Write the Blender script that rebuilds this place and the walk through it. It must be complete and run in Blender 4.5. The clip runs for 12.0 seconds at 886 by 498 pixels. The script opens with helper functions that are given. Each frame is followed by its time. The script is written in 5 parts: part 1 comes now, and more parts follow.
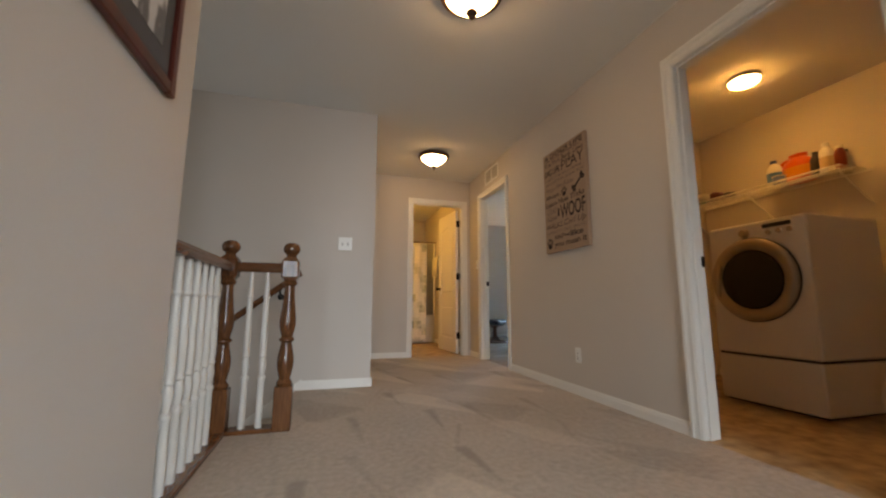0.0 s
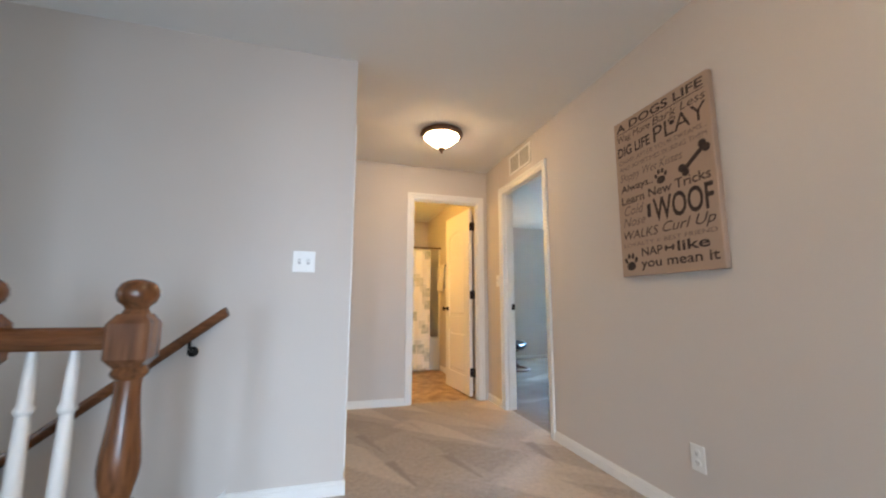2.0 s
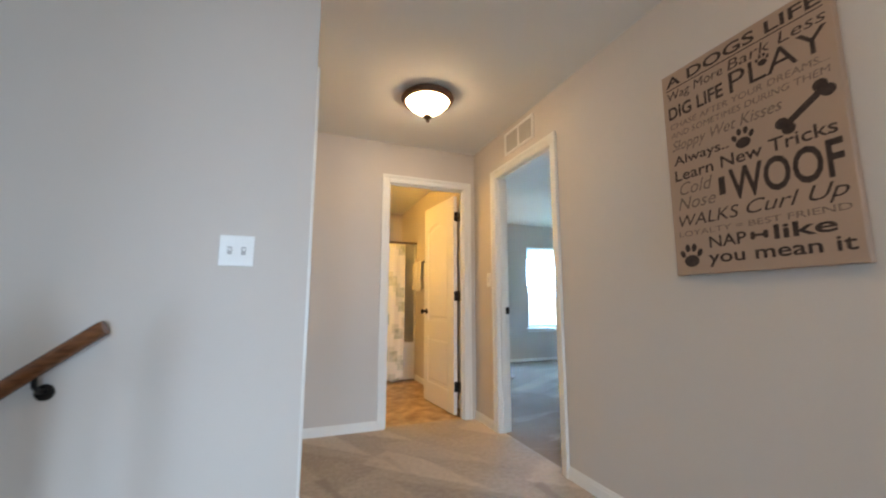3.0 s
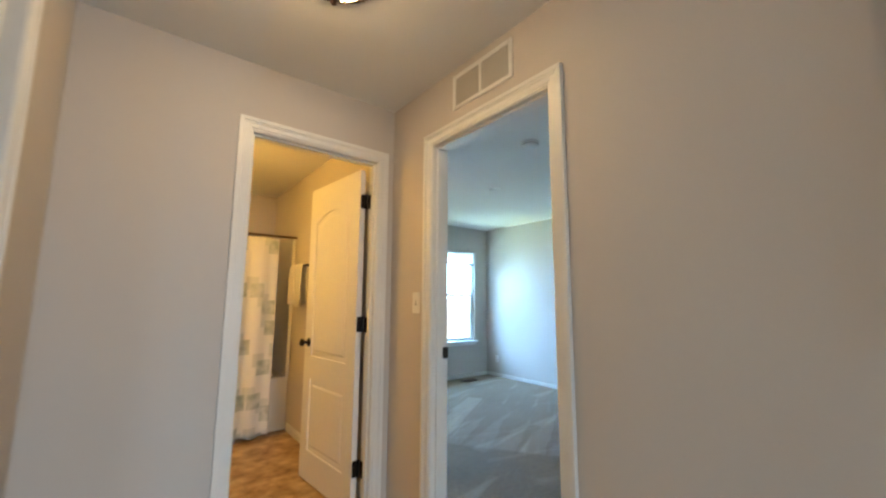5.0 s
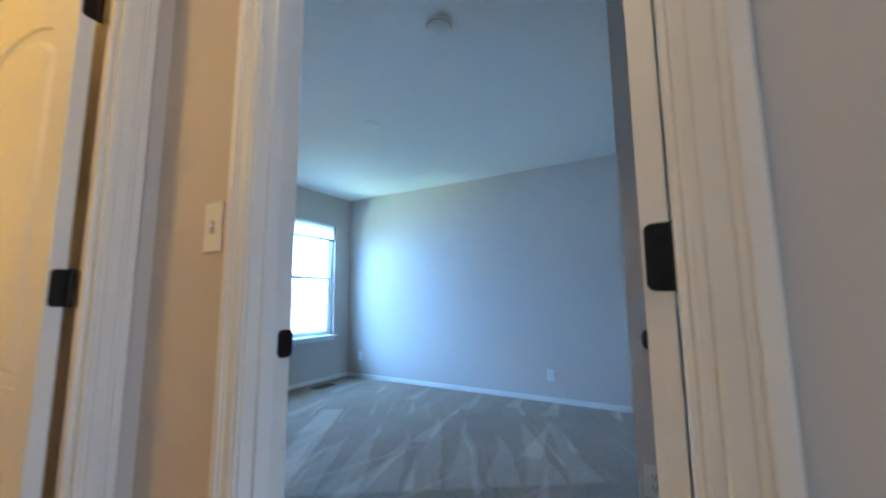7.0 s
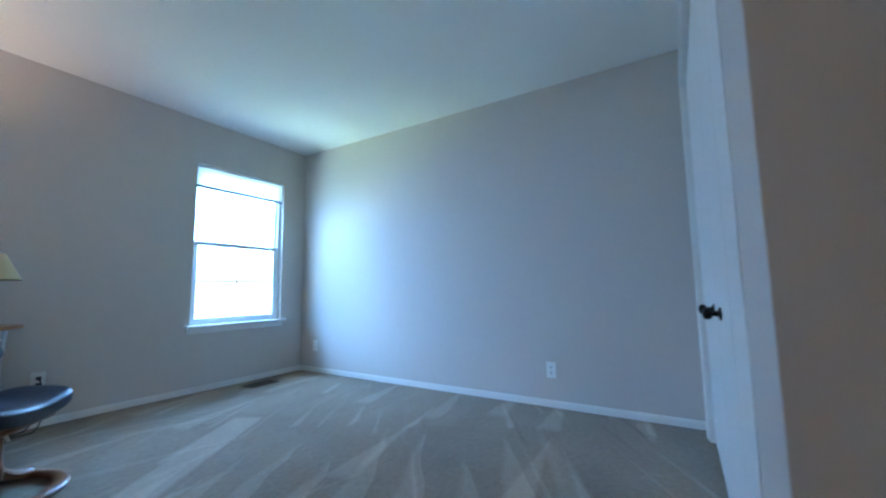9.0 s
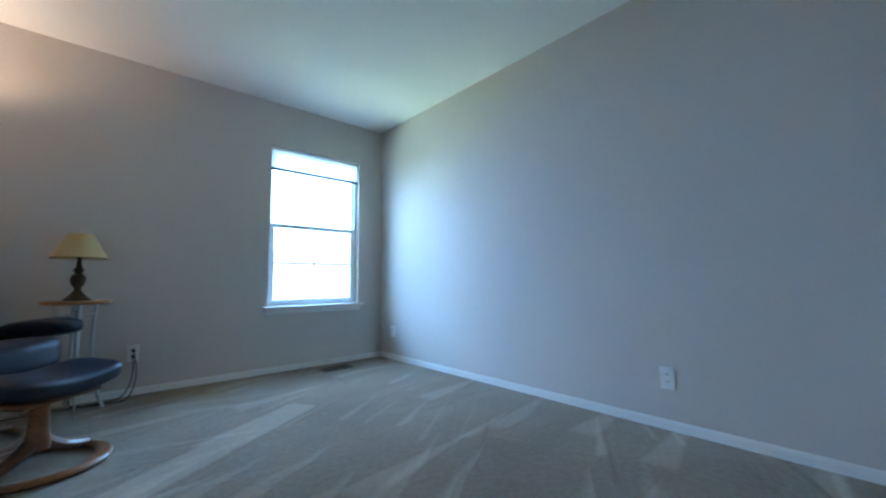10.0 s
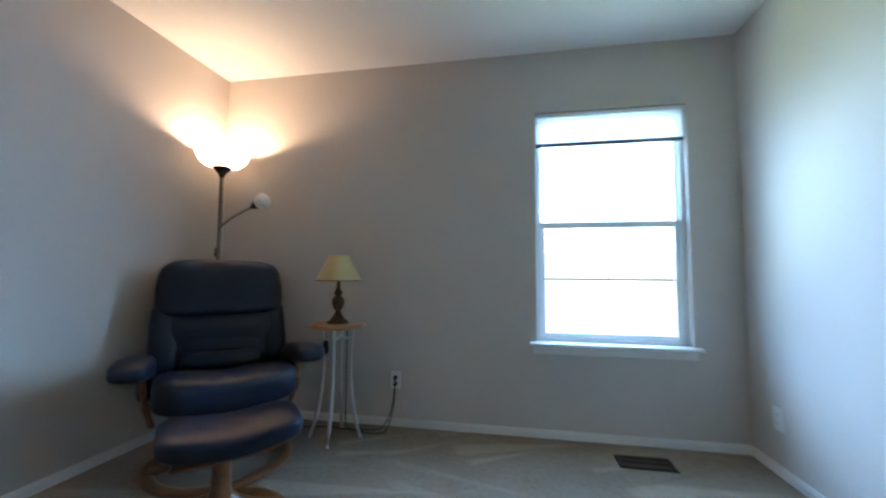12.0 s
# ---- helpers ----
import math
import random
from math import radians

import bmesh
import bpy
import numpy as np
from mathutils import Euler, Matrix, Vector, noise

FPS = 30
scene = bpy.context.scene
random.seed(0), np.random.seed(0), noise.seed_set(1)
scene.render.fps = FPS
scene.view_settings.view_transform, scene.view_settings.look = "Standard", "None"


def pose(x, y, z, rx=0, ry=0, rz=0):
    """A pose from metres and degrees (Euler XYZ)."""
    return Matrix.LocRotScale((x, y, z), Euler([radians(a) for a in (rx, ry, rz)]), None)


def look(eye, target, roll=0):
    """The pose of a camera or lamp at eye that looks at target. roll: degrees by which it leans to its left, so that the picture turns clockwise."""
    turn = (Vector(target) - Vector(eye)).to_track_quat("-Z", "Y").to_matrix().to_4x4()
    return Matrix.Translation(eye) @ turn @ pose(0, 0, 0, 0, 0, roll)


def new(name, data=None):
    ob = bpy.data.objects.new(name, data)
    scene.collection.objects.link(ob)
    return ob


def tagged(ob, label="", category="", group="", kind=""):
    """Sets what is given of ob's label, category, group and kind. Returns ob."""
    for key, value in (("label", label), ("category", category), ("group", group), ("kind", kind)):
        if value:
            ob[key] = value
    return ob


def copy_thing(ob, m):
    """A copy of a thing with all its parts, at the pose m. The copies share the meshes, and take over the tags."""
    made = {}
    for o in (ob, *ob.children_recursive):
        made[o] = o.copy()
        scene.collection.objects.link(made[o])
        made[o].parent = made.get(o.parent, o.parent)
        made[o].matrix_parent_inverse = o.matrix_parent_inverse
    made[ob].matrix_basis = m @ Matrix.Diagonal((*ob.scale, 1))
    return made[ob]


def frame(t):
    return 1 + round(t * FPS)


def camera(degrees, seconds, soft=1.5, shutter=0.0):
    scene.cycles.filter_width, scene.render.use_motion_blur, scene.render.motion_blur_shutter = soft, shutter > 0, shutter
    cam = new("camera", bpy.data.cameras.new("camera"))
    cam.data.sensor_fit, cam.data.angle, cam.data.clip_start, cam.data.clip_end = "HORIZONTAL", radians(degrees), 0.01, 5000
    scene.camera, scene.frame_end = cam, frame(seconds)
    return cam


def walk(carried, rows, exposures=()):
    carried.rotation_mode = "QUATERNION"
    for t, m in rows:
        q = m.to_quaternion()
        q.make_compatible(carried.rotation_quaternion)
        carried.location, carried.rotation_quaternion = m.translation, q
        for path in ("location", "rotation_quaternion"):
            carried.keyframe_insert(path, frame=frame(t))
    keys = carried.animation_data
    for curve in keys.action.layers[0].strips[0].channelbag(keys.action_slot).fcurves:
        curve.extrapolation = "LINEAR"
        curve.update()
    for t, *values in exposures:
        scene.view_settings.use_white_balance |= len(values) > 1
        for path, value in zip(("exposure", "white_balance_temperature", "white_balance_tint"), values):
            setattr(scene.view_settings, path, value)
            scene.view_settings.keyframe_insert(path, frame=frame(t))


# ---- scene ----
cam = camera(98.3, 12.0, 2.2, 0.4)
PATH = [
    (0, (0.075, 0.011, 0.686), (0.629, 1.911, 0.973), 0.2),
    (0.5, (0.164, 0.304, 0.771), (0.681, 2.215, 1.056), 0.2),
    (1, (0.237, 0.597, 0.875), (0.737, 2.512, 1.161), 0.1),
    (1.5, (0.289, 0.905, 0.958), (0.801, 2.817, 1.243), 0.2),
    (2, (0.336, 1.212, 0.981), (0.882, 3.115, 1.266), 0.2),
    (2.5, (0.373, 1.516, 0.996), (0.978, 3.402, 1.276), 0.1),
    (3, (0.392, 1.841, 1.019), (1.098, 3.691, 1.297), 0.1),
    (3.2, (0.415, 1.957, 1.023), (1.159, 3.791, 1.31), 0.2),
    (4.8, (0.677, 2.907, 1.23), (1.846, 4.509, 1.49), 0.4),
    (5, (0.733, 3.026, 1.232), (1.962, 4.582, 1.496), 0.3),
    (5.5, (0.884, 3.296, 1.219), (2.263, 4.72, 1.483), 0.2),
    (6, (1.057, 3.531, 1.171), (2.567, 4.815, 1.437), -0.0),
    (6.5, (1.256, 3.74, 1.111), (2.878, 4.88, 1.372), -0.2),
    (7, (1.47, 3.913, 1.054), (3.18, 4.918, 1.304), -0.4),
    (7.2, (1.565, 3.974, 1.032), (3.301, 4.934, 1.281), -0.4),
    (8.8, (2.489, 4.151, 0.88), (4.217, 5.135, 1.092), -0.9),
    (9, (2.591, 4.166, 0.864), (4.287, 5.206, 1.074), -0.7),
    (9.5, (2.882, 4.187, 0.83), (4.439, 5.428, 1.02), -0.6),
    (10, (3.208, 4.245, 0.788), (4.533, 5.733, 0.955), -0.5),
    (10.5, (3.459, 4.408, 0.798), (4.494, 6.114, 0.938), -0.1),
    (11, (3.709, 4.658, 0.802), (4.365, 6.542, 0.946), -0.0),
    (11.5, (3.95, 4.965, 0.87), (4.13, 6.952, 1.016), 0.2),
    (12, (4.166, 5.321, 0.99), (3.807, 7.284, 1.124), 0.4),
]
walk(cam, [(t, look(eye, target, roll)) for t, eye, target, roll in PATH], [
    (0, -0.42, 9300, 19), (0.5, 0.27, 8600, 19), (1.0, 0.47, 7950, 19), (1.5, 0.55, 7450, 17), (2.5, 0.47, 6950, 13), (3.2, 0.36, 6850, 10), (5.0, 0.12, 7000, 8), (6.0, -0.06, 6350, 8), (7.0, -0.06, 5600, 10), (9.0, -0.14, 5900, 11), (10.5, -0.42, 6750, 12), (12, -0.42, 7350, 16)])

# ---- world and daylight ----
world = bpy.data.worlds.new("sky")
scene.world = world
world.use_nodes = True
wn = world.node_tree
sky = wn.nodes.new("ShaderNodeTexSky")
sky.sky_type = "NISHITA"
sky.sun_disc = False
sky.sun_elevation, sky.sun_rotation = radians(48), radians(160)
wn.links.new(sky.outputs[0], wn.nodes["Background"].inputs[0])
wn.nodes["Background"].inputs[1].default_value = 0.1

sun = new("sun", bpy.data.lights.new("sun", "SUN"))
sun.data.energy, sun.data.angle, sun.data.color = 3.0, radians(0.5), (1.0, 0.95, 0.88)
sun.matrix_world = look((0, 0, 20), (3.0, 8.0, 0))


def area(name, eye, target, w, h, power, colour):
    ob = new(name, bpy.data.lights.new(name, "AREA"))
    ob.data.shape, ob.data.size, ob.data.size_y = "RECTANGLE", w, h
    ob.data.energy, ob.data.color = power, colour
    ob.matrix_world = look(eye, target)
    return ob


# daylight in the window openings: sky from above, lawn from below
area("window_sky_light", (4.9, 9.1, 2.3), (4.6, 7.5, 1.4), 5.4, 2.4, 1420, (0.235, 0.53, 1.0))
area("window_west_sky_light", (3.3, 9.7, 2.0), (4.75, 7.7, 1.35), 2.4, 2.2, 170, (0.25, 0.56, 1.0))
area("window_east_sky_light", (7.4, 9.4, 2.0), (4.75, 7.85, 1.3), 2.4, 2.2, 740, (0.25, 0.56, 1.0))
area("window_lawn_light", (4.755, 9.0, -0.2), (4.755, 7.6, 1.2), 4.0, 1.4, 155, (0.62, 0.95, 0.66))
area("lawn_bounce_light", (2.2, 11.3, -2.6), (4.75, 7.85, 1.3), 3.0, 1.8, 420, (0.60, 0.95, 0.70))
area("west_room_daylight", (-2.45, 5.0, 1.5), (0.4, 4.4, 1.0), 1.2, 1.4, 6, (0.55, 0.76, 1.0))
area("south_window_daylight", (1.45, -6.15, 1.15), (-0.1, 3.4, 0.45), 0.9, 1.5, 74, (0.40, 0.66, 1.0))
door_sky = area("south_door_daylight", (0.89, -2.4, 1.0), (0.5, 1.0, -1.0), 0.86, 1.9, 62, (0.52, 0.74, 1.0))
door_sky.data.spread = radians(95)
# unseen lamp, added where the newel's top block mirrors it as a highlight
area("newel_reflection_light", (-1.0, -3.98, 1.25), (-0.3, 2.4, 0.8), 1.1, 1.3, 6.5, (0.50, 0.72, 1.0)).data.spread = radians(34)
# unseen fill lamp, added to brighten the stairwell and the east hall wall
area("stair_fill_light", (-3.75, 2.5, 0.9), (1.9, 1.5, 1.1), 0.9, 1.3, 20, (0.50, 0.74, 1.0))


def bulb(name, place, power, colour, radius=0.05):
    ob = new(name, bpy.data.lights.new(name, "POINT"))
    ob.data.energy, ob.data.color, ob.data.shadow_soft_size = power, colour, radius
    ob.location = place
    return ob


WARM = (1.0, 0.66, 0.36)
bulb("torchiere_bulb", (2.210, 7.589, 1.765), 36, (1.0, 0.76, 0.56), 0.035)
bulb("vanity_bulb", (0.62, 6.1, 2.0), 28, (1.0, 0.57, 0.125), 0.06)

# ---- materials ----
def material(name, colour, rough=0.5, metal=0.0, vary=0.06, grain=(60.0, 0.0), stain=3.0, spec=0.5, stretch=(1, 1, 1), dark=None, coords="Object"):
    """A paint or solid with grain relief (scale, strength) and slow stains."""
    m = bpy.data.materials.new(name)
    m.use_nodes = True
    t = m.node_tree
    b = t.nodes["Principled BSDF"]
    b.inputs["Roughness"].default_value = rough
    b.inputs["Metallic"].default_value = metal
    b.inputs["Specular IOR Level"].default_value = spec
    co = t.nodes.new("ShaderNodeTexCoord")
    mp = t.nodes.new("ShaderNodeMapping")
    mp.inputs["Scale"].default_value = stretch
    t.links.new(co.outputs[coords], mp.inputs[0])
    n1 = t.nodes.new("ShaderNodeTexNoise")
    n1.inputs["Scale"].default_value, n1.inputs["Detail"].default_value = stain, 4
    n2 = t.nodes.new("ShaderNodeTexNoise")
    n2.inputs["Scale"].default_value, n2.inputs["Detail"].default_value = grain[0], 5
    for n in (n1, n2):
        t.links.new(mp.outputs[0], n.inputs["Vector"])
    mix = t.nodes.new("ShaderNodeMix")
    mix.data_type = "RGBA"
    add = t.nodes.new("ShaderNodeMath")
    add.operation = "ADD"
    t.links.new(n1.outputs["Fac"], add.inputs[0])
    t.links.new(n2.outputs["Fac"], add.inputs[1])
    half = t.nodes.new("ShaderNodeMath")
    half.operation = "MULTIPLY_ADD"
    half.inputs[1].default_value, half.inputs[2].default_value = 1.6, -1.1
    half.use_clamp = True
    t.links.new(add.outputs[0], half.inputs[0])
    t.links.new(half.outputs[0], mix.inputs["Factor"])
    low = dark or [c * (1 - vary) for c in colour]
    mix.inputs["A"].default_value = (*low, 1)
    mix.inputs["B"].default_value = (*[min(1, c * (1 + (0 if dark else vary))) for c in colour], 1)
    t.links.new(mix.outputs["Result"], b.inputs["Base Color"])
    if grain[1]:
        bump = t.nodes.new("ShaderNodeBump")
        bump.inputs["Strength"].default_value, bump.inputs["Distance"].default_value = grain[1], 0.002
        t.links.new(n2.outputs["Fac"], bump.inputs["Height"])
        t.links.new(bump.outputs[0], b.inputs["Normal"])
    return m


def wood(name, light, deep, rough=0.35, along="Z", scale=9.0):
    """Grain that runs along one axis."""
    s = {"X": (0.12, 1, 1), "Y": (1, 0.12, 1), "Z": (1, 1, 0.12)}[along]
    m = material(name, light, rough, 0, 0.2, (90.0, 0.12), scale, 0.5, s, deep)
    return m


def glowing(name, colour, strength, base=(0.9, 0.88, 0.84)):
    m = bpy.data.materials.new(name)
    m.use_nodes = True
    b = m.node_tree.nodes["Principled BSDF"]
    b.inputs["Base Color"].default_value = (*base, 1)
    b.inputs["Roughness"].default_value = 0.35
    b.inputs["Emission Color"].default_value = (*colour, 1)
    b.inputs["Emission Strength"].default_value = strength
    return m


def glass(name):
    m = bpy.data.materials.new(name)
    m.use_nodes = True
    b = m.node_tree.nodes["Principled BSDF"]
    b.inputs["Transmission Weight"].default_value = 1
    b.inputs["Roughness"].default_value = 0.0
    b.inputs["IOR"].default_value = 1.1
    return m


def frosted(name, colour, through_=0.5):
    """Opal glass or cloth that lets light through."""
    m = bpy.data.materials.new(name)
    m.use_nodes = True
    t = m.node_tree
    b = t.nodes["Principled BSDF"]
    b.inputs["Base Color"].default_value = (*colour, 1)
    b.inputs["Roughness"].default_value = 0.4
    tr = t.nodes.new("ShaderNodeBsdfTranslucent")
    tr.inputs[0].default_value = (*colour, 1)
    mx = t.nodes.new("ShaderNodeMixShader")
    mx.inputs[0].default_value = through_
    t.links.new(b.outputs[0], mx.inputs[1])
    t.links.new(tr.outputs[0], mx.inputs[2])
    t.links.new(mx.outputs[0], t.nodes["Material Output"].inputs[0])
    return m


def carpet_material(name, pale, deep, turn, size, amount, spread, width, band=None):
    """Cut pile with tufts, and the wedge-shaped strokes that a vacuum cleaner leaves."""
    m = bpy.data.materials.new(name)
    m.use_nodes = True
    t = m.node_tree
    b = t.nodes["Principled BSDF"]
    b.inputs["Roughness"].default_value = 0.95
    b.inputs["Specular IOR Level"].default_value = 0.1
    b.inputs["Sheen Weight"].default_value = 0.15

    def calc(op, x, y=None, clamp=False):
        n = t.nodes.new("ShaderNodeMath")
        n.operation, n.use_clamp = op, clamp
        for k, v in enumerate((x, y)):
            if v is None:
                continue
            if isinstance(v, (int, float)):
                n.inputs[k].default_value = v
            else:
                t.links.new(v, n.inputs[k])
        return n.outputs[0]

    co = t.nodes.new("ShaderNodeTexCoord")

    def noisy(scale, detail):
        n = t.nodes.new("ShaderNodeTexNoise")
        n.inputs["Scale"].default_value, n.inputs["Detail"].default_value = scale, detail
        t.links.new(co.outputs["Object"], n.inputs["Vector"])
        return n.outputs["Fac"]

    def strokes(turn_, size_, amount_, width_, present):
        spin = t.nodes.new("ShaderNodeMapping")
        spin.inputs["Rotation"].default_value = (0, 0, radians(turn_))
        spin.inputs["Scale"].default_value = (1, 1, 0)
        t.links.new(co.outputs["Object"], spin.inputs[0])
        squash = t.nodes.new("ShaderNodeMapping")
        squash.inputs["Scale"].default_value = (1 / size_[0], 1 / size_[1], 1)
        t.links.new(spin.outputs[0], squash.inputs[0])
        vor = t.nodes.new("ShaderNodeTexVoronoi")
        vor.voronoi_dimensions = "2D"
        vor.inputs["Scale"].default_value, vor.inputs["Randomness"].default_value = 1.0, 0.7
        t.links.new(squash.outputs[0], vor.inputs["Vector"])
        off = t.nodes.new("ShaderNodeVectorMath")
        off.operation = "SUBTRACT"
        t.links.new(squash.outputs[0], off.inputs[0])
        t.links.new(vor.outputs["Position"], off.inputs[1])
        xyz = t.nodes.new("ShaderNodeSeparateXYZ")
        t.links.new(off.outputs[0], xyz.inputs[0])
        rgb = t.nodes.new("ShaderNodeSeparateColor")
        t.links.new(vor.outputs["Color"], rgb.inputs[0])
        half = calc("MULTIPLY", calc("SUBTRACT", 0.5, xyz.outputs[0]), width_)
        lean = calc("MULTIPLY", calc("SUBTRACT", rgb.outputs[1], 0.5), calc("MULTIPLY", xyz.outputs[0], 0.8))
        inside = calc("MULTIPLY", calc("SUBTRACT", half, calc("ABSOLUTE", calc("ADD", xyz.outputs[1], lean))), 14, True)
        start = calc("MULTIPLY", calc("ADD", xyz.outputs[0], 0.46), 16, True)
        on = calc("MULTIPLY", calc("SUBTRACT", rgb.outputs[0], present), 4, True)
        return calc("MULTIPLY", calc("MULTIPLY", inside, start), calc("MULTIPLY", on, amount_))

    tuft, clump, slow = noisy(230, 3), noisy(34, 4), noisy(1.6, 2)
    total = calc("ADD", calc("MULTIPLY", tuft, 0.8), calc("MULTIPLY", clump, 0.42 if band else 0.75))
    total = calc("ADD", total, calc("MULTIPLY", slow, 0.45))
    total = calc("SUBTRACT", total, 0.47 if band else 0.66)
    total = calc("ADD", total, strokes(turn, size, amount, width, spread))
    total = calc("ADD", total, strokes(turn + 24, (size[0] * 1.4, size[1] * 0.8), amount * 0.6, width * 0.6, spread + 0.2))
    if amount < 0:
        total = calc("ADD", total, strokes(turn - 30, (1.0, 0.42), 0.34, 0.5, 0.35))
        total = calc("ADD", total, strokes(turn + 150, (0.9, 0.5), -0.19, 0.5, 0.45))
    if band:
        for turn_, size_, amount_, width_, present in ((-34, (1.15, 0.23), 0.24, 0.11, 0.45), (-22, (0.7, 0.36), 0.30, 0.12, 0.5), (-118, (1.3, 0.9), 0.16, 0.035, 0.30), (-33, (1.3, 0.24), -0.14, 0.10, 0.5)):
            total = calc("ADD", total, strokes(turn_, size_, amount_, width_, present))
        (x0, y0), (x1, y1), wide = band
        l = math.hypot(x1 - x0, y1 - y0)
        ux, uy = (x1 - x0) / l, (y1 - y0) / l
        pos = t.nodes.new("ShaderNodeSeparateXYZ")
        t.links.new(co.outputs["Object"], pos.inputs[0])
        px, py = calc("SUBTRACT", pos.outputs[0], x0), calc("SUBTRACT", pos.outputs[1], y0)
        along = calc("ADD", calc("MULTIPLY", px, ux), calc("MULTIPLY", py, uy))
        over = calc("ABSOLUTE", calc("SUBTRACT", calc("MULTIPLY", px, uy), calc("MULTIPLY", py, ux)))
        mask = calc("MULTIPLY", calc("MULTIPLY", calc("SUBTRACT", wide, over), 40, True), calc("MULTIPLY", calc("SUBTRACT", l, along), 30, True))
        mask = calc("MULTIPLY", mask, calc("MULTIPLY", along, 6, True))
        total = calc("ADD", total, calc("MULTIPLY", mask, 0.36))
        # a row of saw-tooth strokes fanning out from the doorway, with the flattened pile before them
        ox, oy = calc("SUBTRACT", pos.outputs[0], 3.0), calc("SUBTRACT", pos.outputs[1], 5.65)
        wob = calc("MULTIPLY", calc("SUBTRACT", noisy(2.6, 1), 0.5), 0.10)
        side = calc("ADD", calc("SUBTRACT", calc("MULTIPLY", ox, 0.565), calc("MULTIPLY", oy, 0.825)), wob)
        deep_in = calc("ADD", calc("MULTIPLY", ox, 0.825), calc("MULTIPLY", oy, 0.565))
        step = calc("DIVIDE", calc("SUBTRACT", side, calc("MULTIPLY", deep_in, 0.05)), 0.235)
        rnd = t.nodes.new("ShaderNodeTexWhiteNoise")
        rnd.noise_dimensions = "1D"
        t.links.new(calc("FLOOR", step), rnd.inputs["W"])
        reach = calc("ADD", calc("MULTIPLY", rnd.outputs["Value"], 0.55), 0.95)
        tooth = calc("MULTIPLY", calc("SUBTRACT", calc("FRACT", step), calc("DIVIDE", deep_in, reach)), 7, True)
        row = calc("MULTIPLY", calc("MULTIPLY", calc("ADD", side, 0.35), 8, True), calc("MULTIPLY", calc("SUBTRACT", 1.75, side), 8, True))
        ahead = calc("MULTIPLY", deep_in, 25, True)
        total = calc("ADD", total, calc("MULTIPLY", calc("MULTIPLY", tooth, calc("MULTIPLY", row, ahead)), 0.21))
        near_edge = calc("MULTIPLY", calc("MULTIPLY", calc("ADD", deep_in, 0.9), 3, True), calc("SUBTRACT", 1.0, ahead))
        total = calc("SUBTRACT", total, calc("MULTIPLY", calc("MULTIPLY", near_edge, row), 0.08))
    mix = t.nodes.new("ShaderNodeMix")
    mix.data_type = "RGBA"
    mix.clamp_factor = True
    mix.inputs["A"].default_value, mix.inputs["B"].default_value = (*deep, 1), (*pale, 1)
    t.links.new(total, mix.inputs["Factor"])
    t.links.new(mix.outputs["Result"], b.inputs["Base Color"])
    bump = t.nodes.new("ShaderNodeBump")
    bump.inputs["Strength"].default_value, bump.inputs["Distance"].default_value = 0.5, 0.006
    t.links.new(calc("ADD", tuft, calc("MULTIPLY", clump, 1.5)), bump.inputs["Height"])
    t.links.new(bump.outputs[0], b.inputs["Normal"])
    return m


def vinyl_material(name):
    m = material(name, (0.62, 0.45, 0.255), 0.38, 0, 0.3, (11.0, 0.06), 6.5, 0.4, (1, 1, 1), (0.20, 0.105, 0.042))
    return m


PAINT = material("greige_wall_paint", (0.60, 0.548, 0.503), 0.62, 0, 0.02, (260.0, 0.10), 1.2, 0.3)
CEIL = material("white_ceiling_paint", (0.80, 0.79, 0.77), 0.8, 0, 0.015, (180.0, 0.2), 1.0, 0.2)
TRIM = material("white_trim_paint", (0.80, 0.79, 0.76), 0.33, 0, 0.02, (40.0, 0.03), 2.0, 0.5)
CARPET = carpet_material("beige_cut_pile_carpet", (0.70, 0.60, 0.50), (0.33, 0.272, 0.222), 82, (0.62, 0.40), -0.40, 0.45, 0.13)
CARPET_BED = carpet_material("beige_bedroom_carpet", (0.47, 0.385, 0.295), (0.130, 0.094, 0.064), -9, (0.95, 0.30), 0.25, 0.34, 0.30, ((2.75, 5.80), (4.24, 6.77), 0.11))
VINYL = vinyl_material("tan_mottled_vinyl")
OAK = wood("dark_stained_oak", (0.22, 0.082, 0.030), (0.065, 0.023, 0.009), 0.26)
OAKX = wood("dark_stained_oak_rail", (0.22, 0.082, 0.030), (0.065, 0.023, 0.009), 0.26, "X")
OAKY = wood("dark_stained_oak_rail_long", (0.22, 0.082, 0.030), (0.065, 0.023, 0.009), 0.26, "Y")
BRONZE = material("oil_rubbed_bronze", (0.018, 0.014, 0.012), 0.38, 0.7, 0.25, (60.0, 0.05))
RIM = material("brown_bronze_rim", (0.110, 0.056, 0.032), 0.42, 0.5, 0.25, (60.0, 0.05))
PLATE = material("white_plastic_plate", (0.80, 0.80, 0.78), 0.3, 0, 0.01)
LEATHER = material("navy_black_leather", (0.0042, 0.0085, 0.0210), 0.34, 0, 0.25, (150.0, 0.35), 4.0, 0.36)
TEAK = wood("warm_teak", (0.225, 0.078, 0.024), (0.085, 0.028, 0.009), 0.3, "X", 14)
STEEL = material("satin_steel", (0.40, 0.41, 0.43), 0.3, 0.9, 0.05, (80.0, 0.03))
BOWL = glowing("lit_frosted_glass", (1.0, 0.70, 0.38), 31)
GLASS = glass("window_glass")

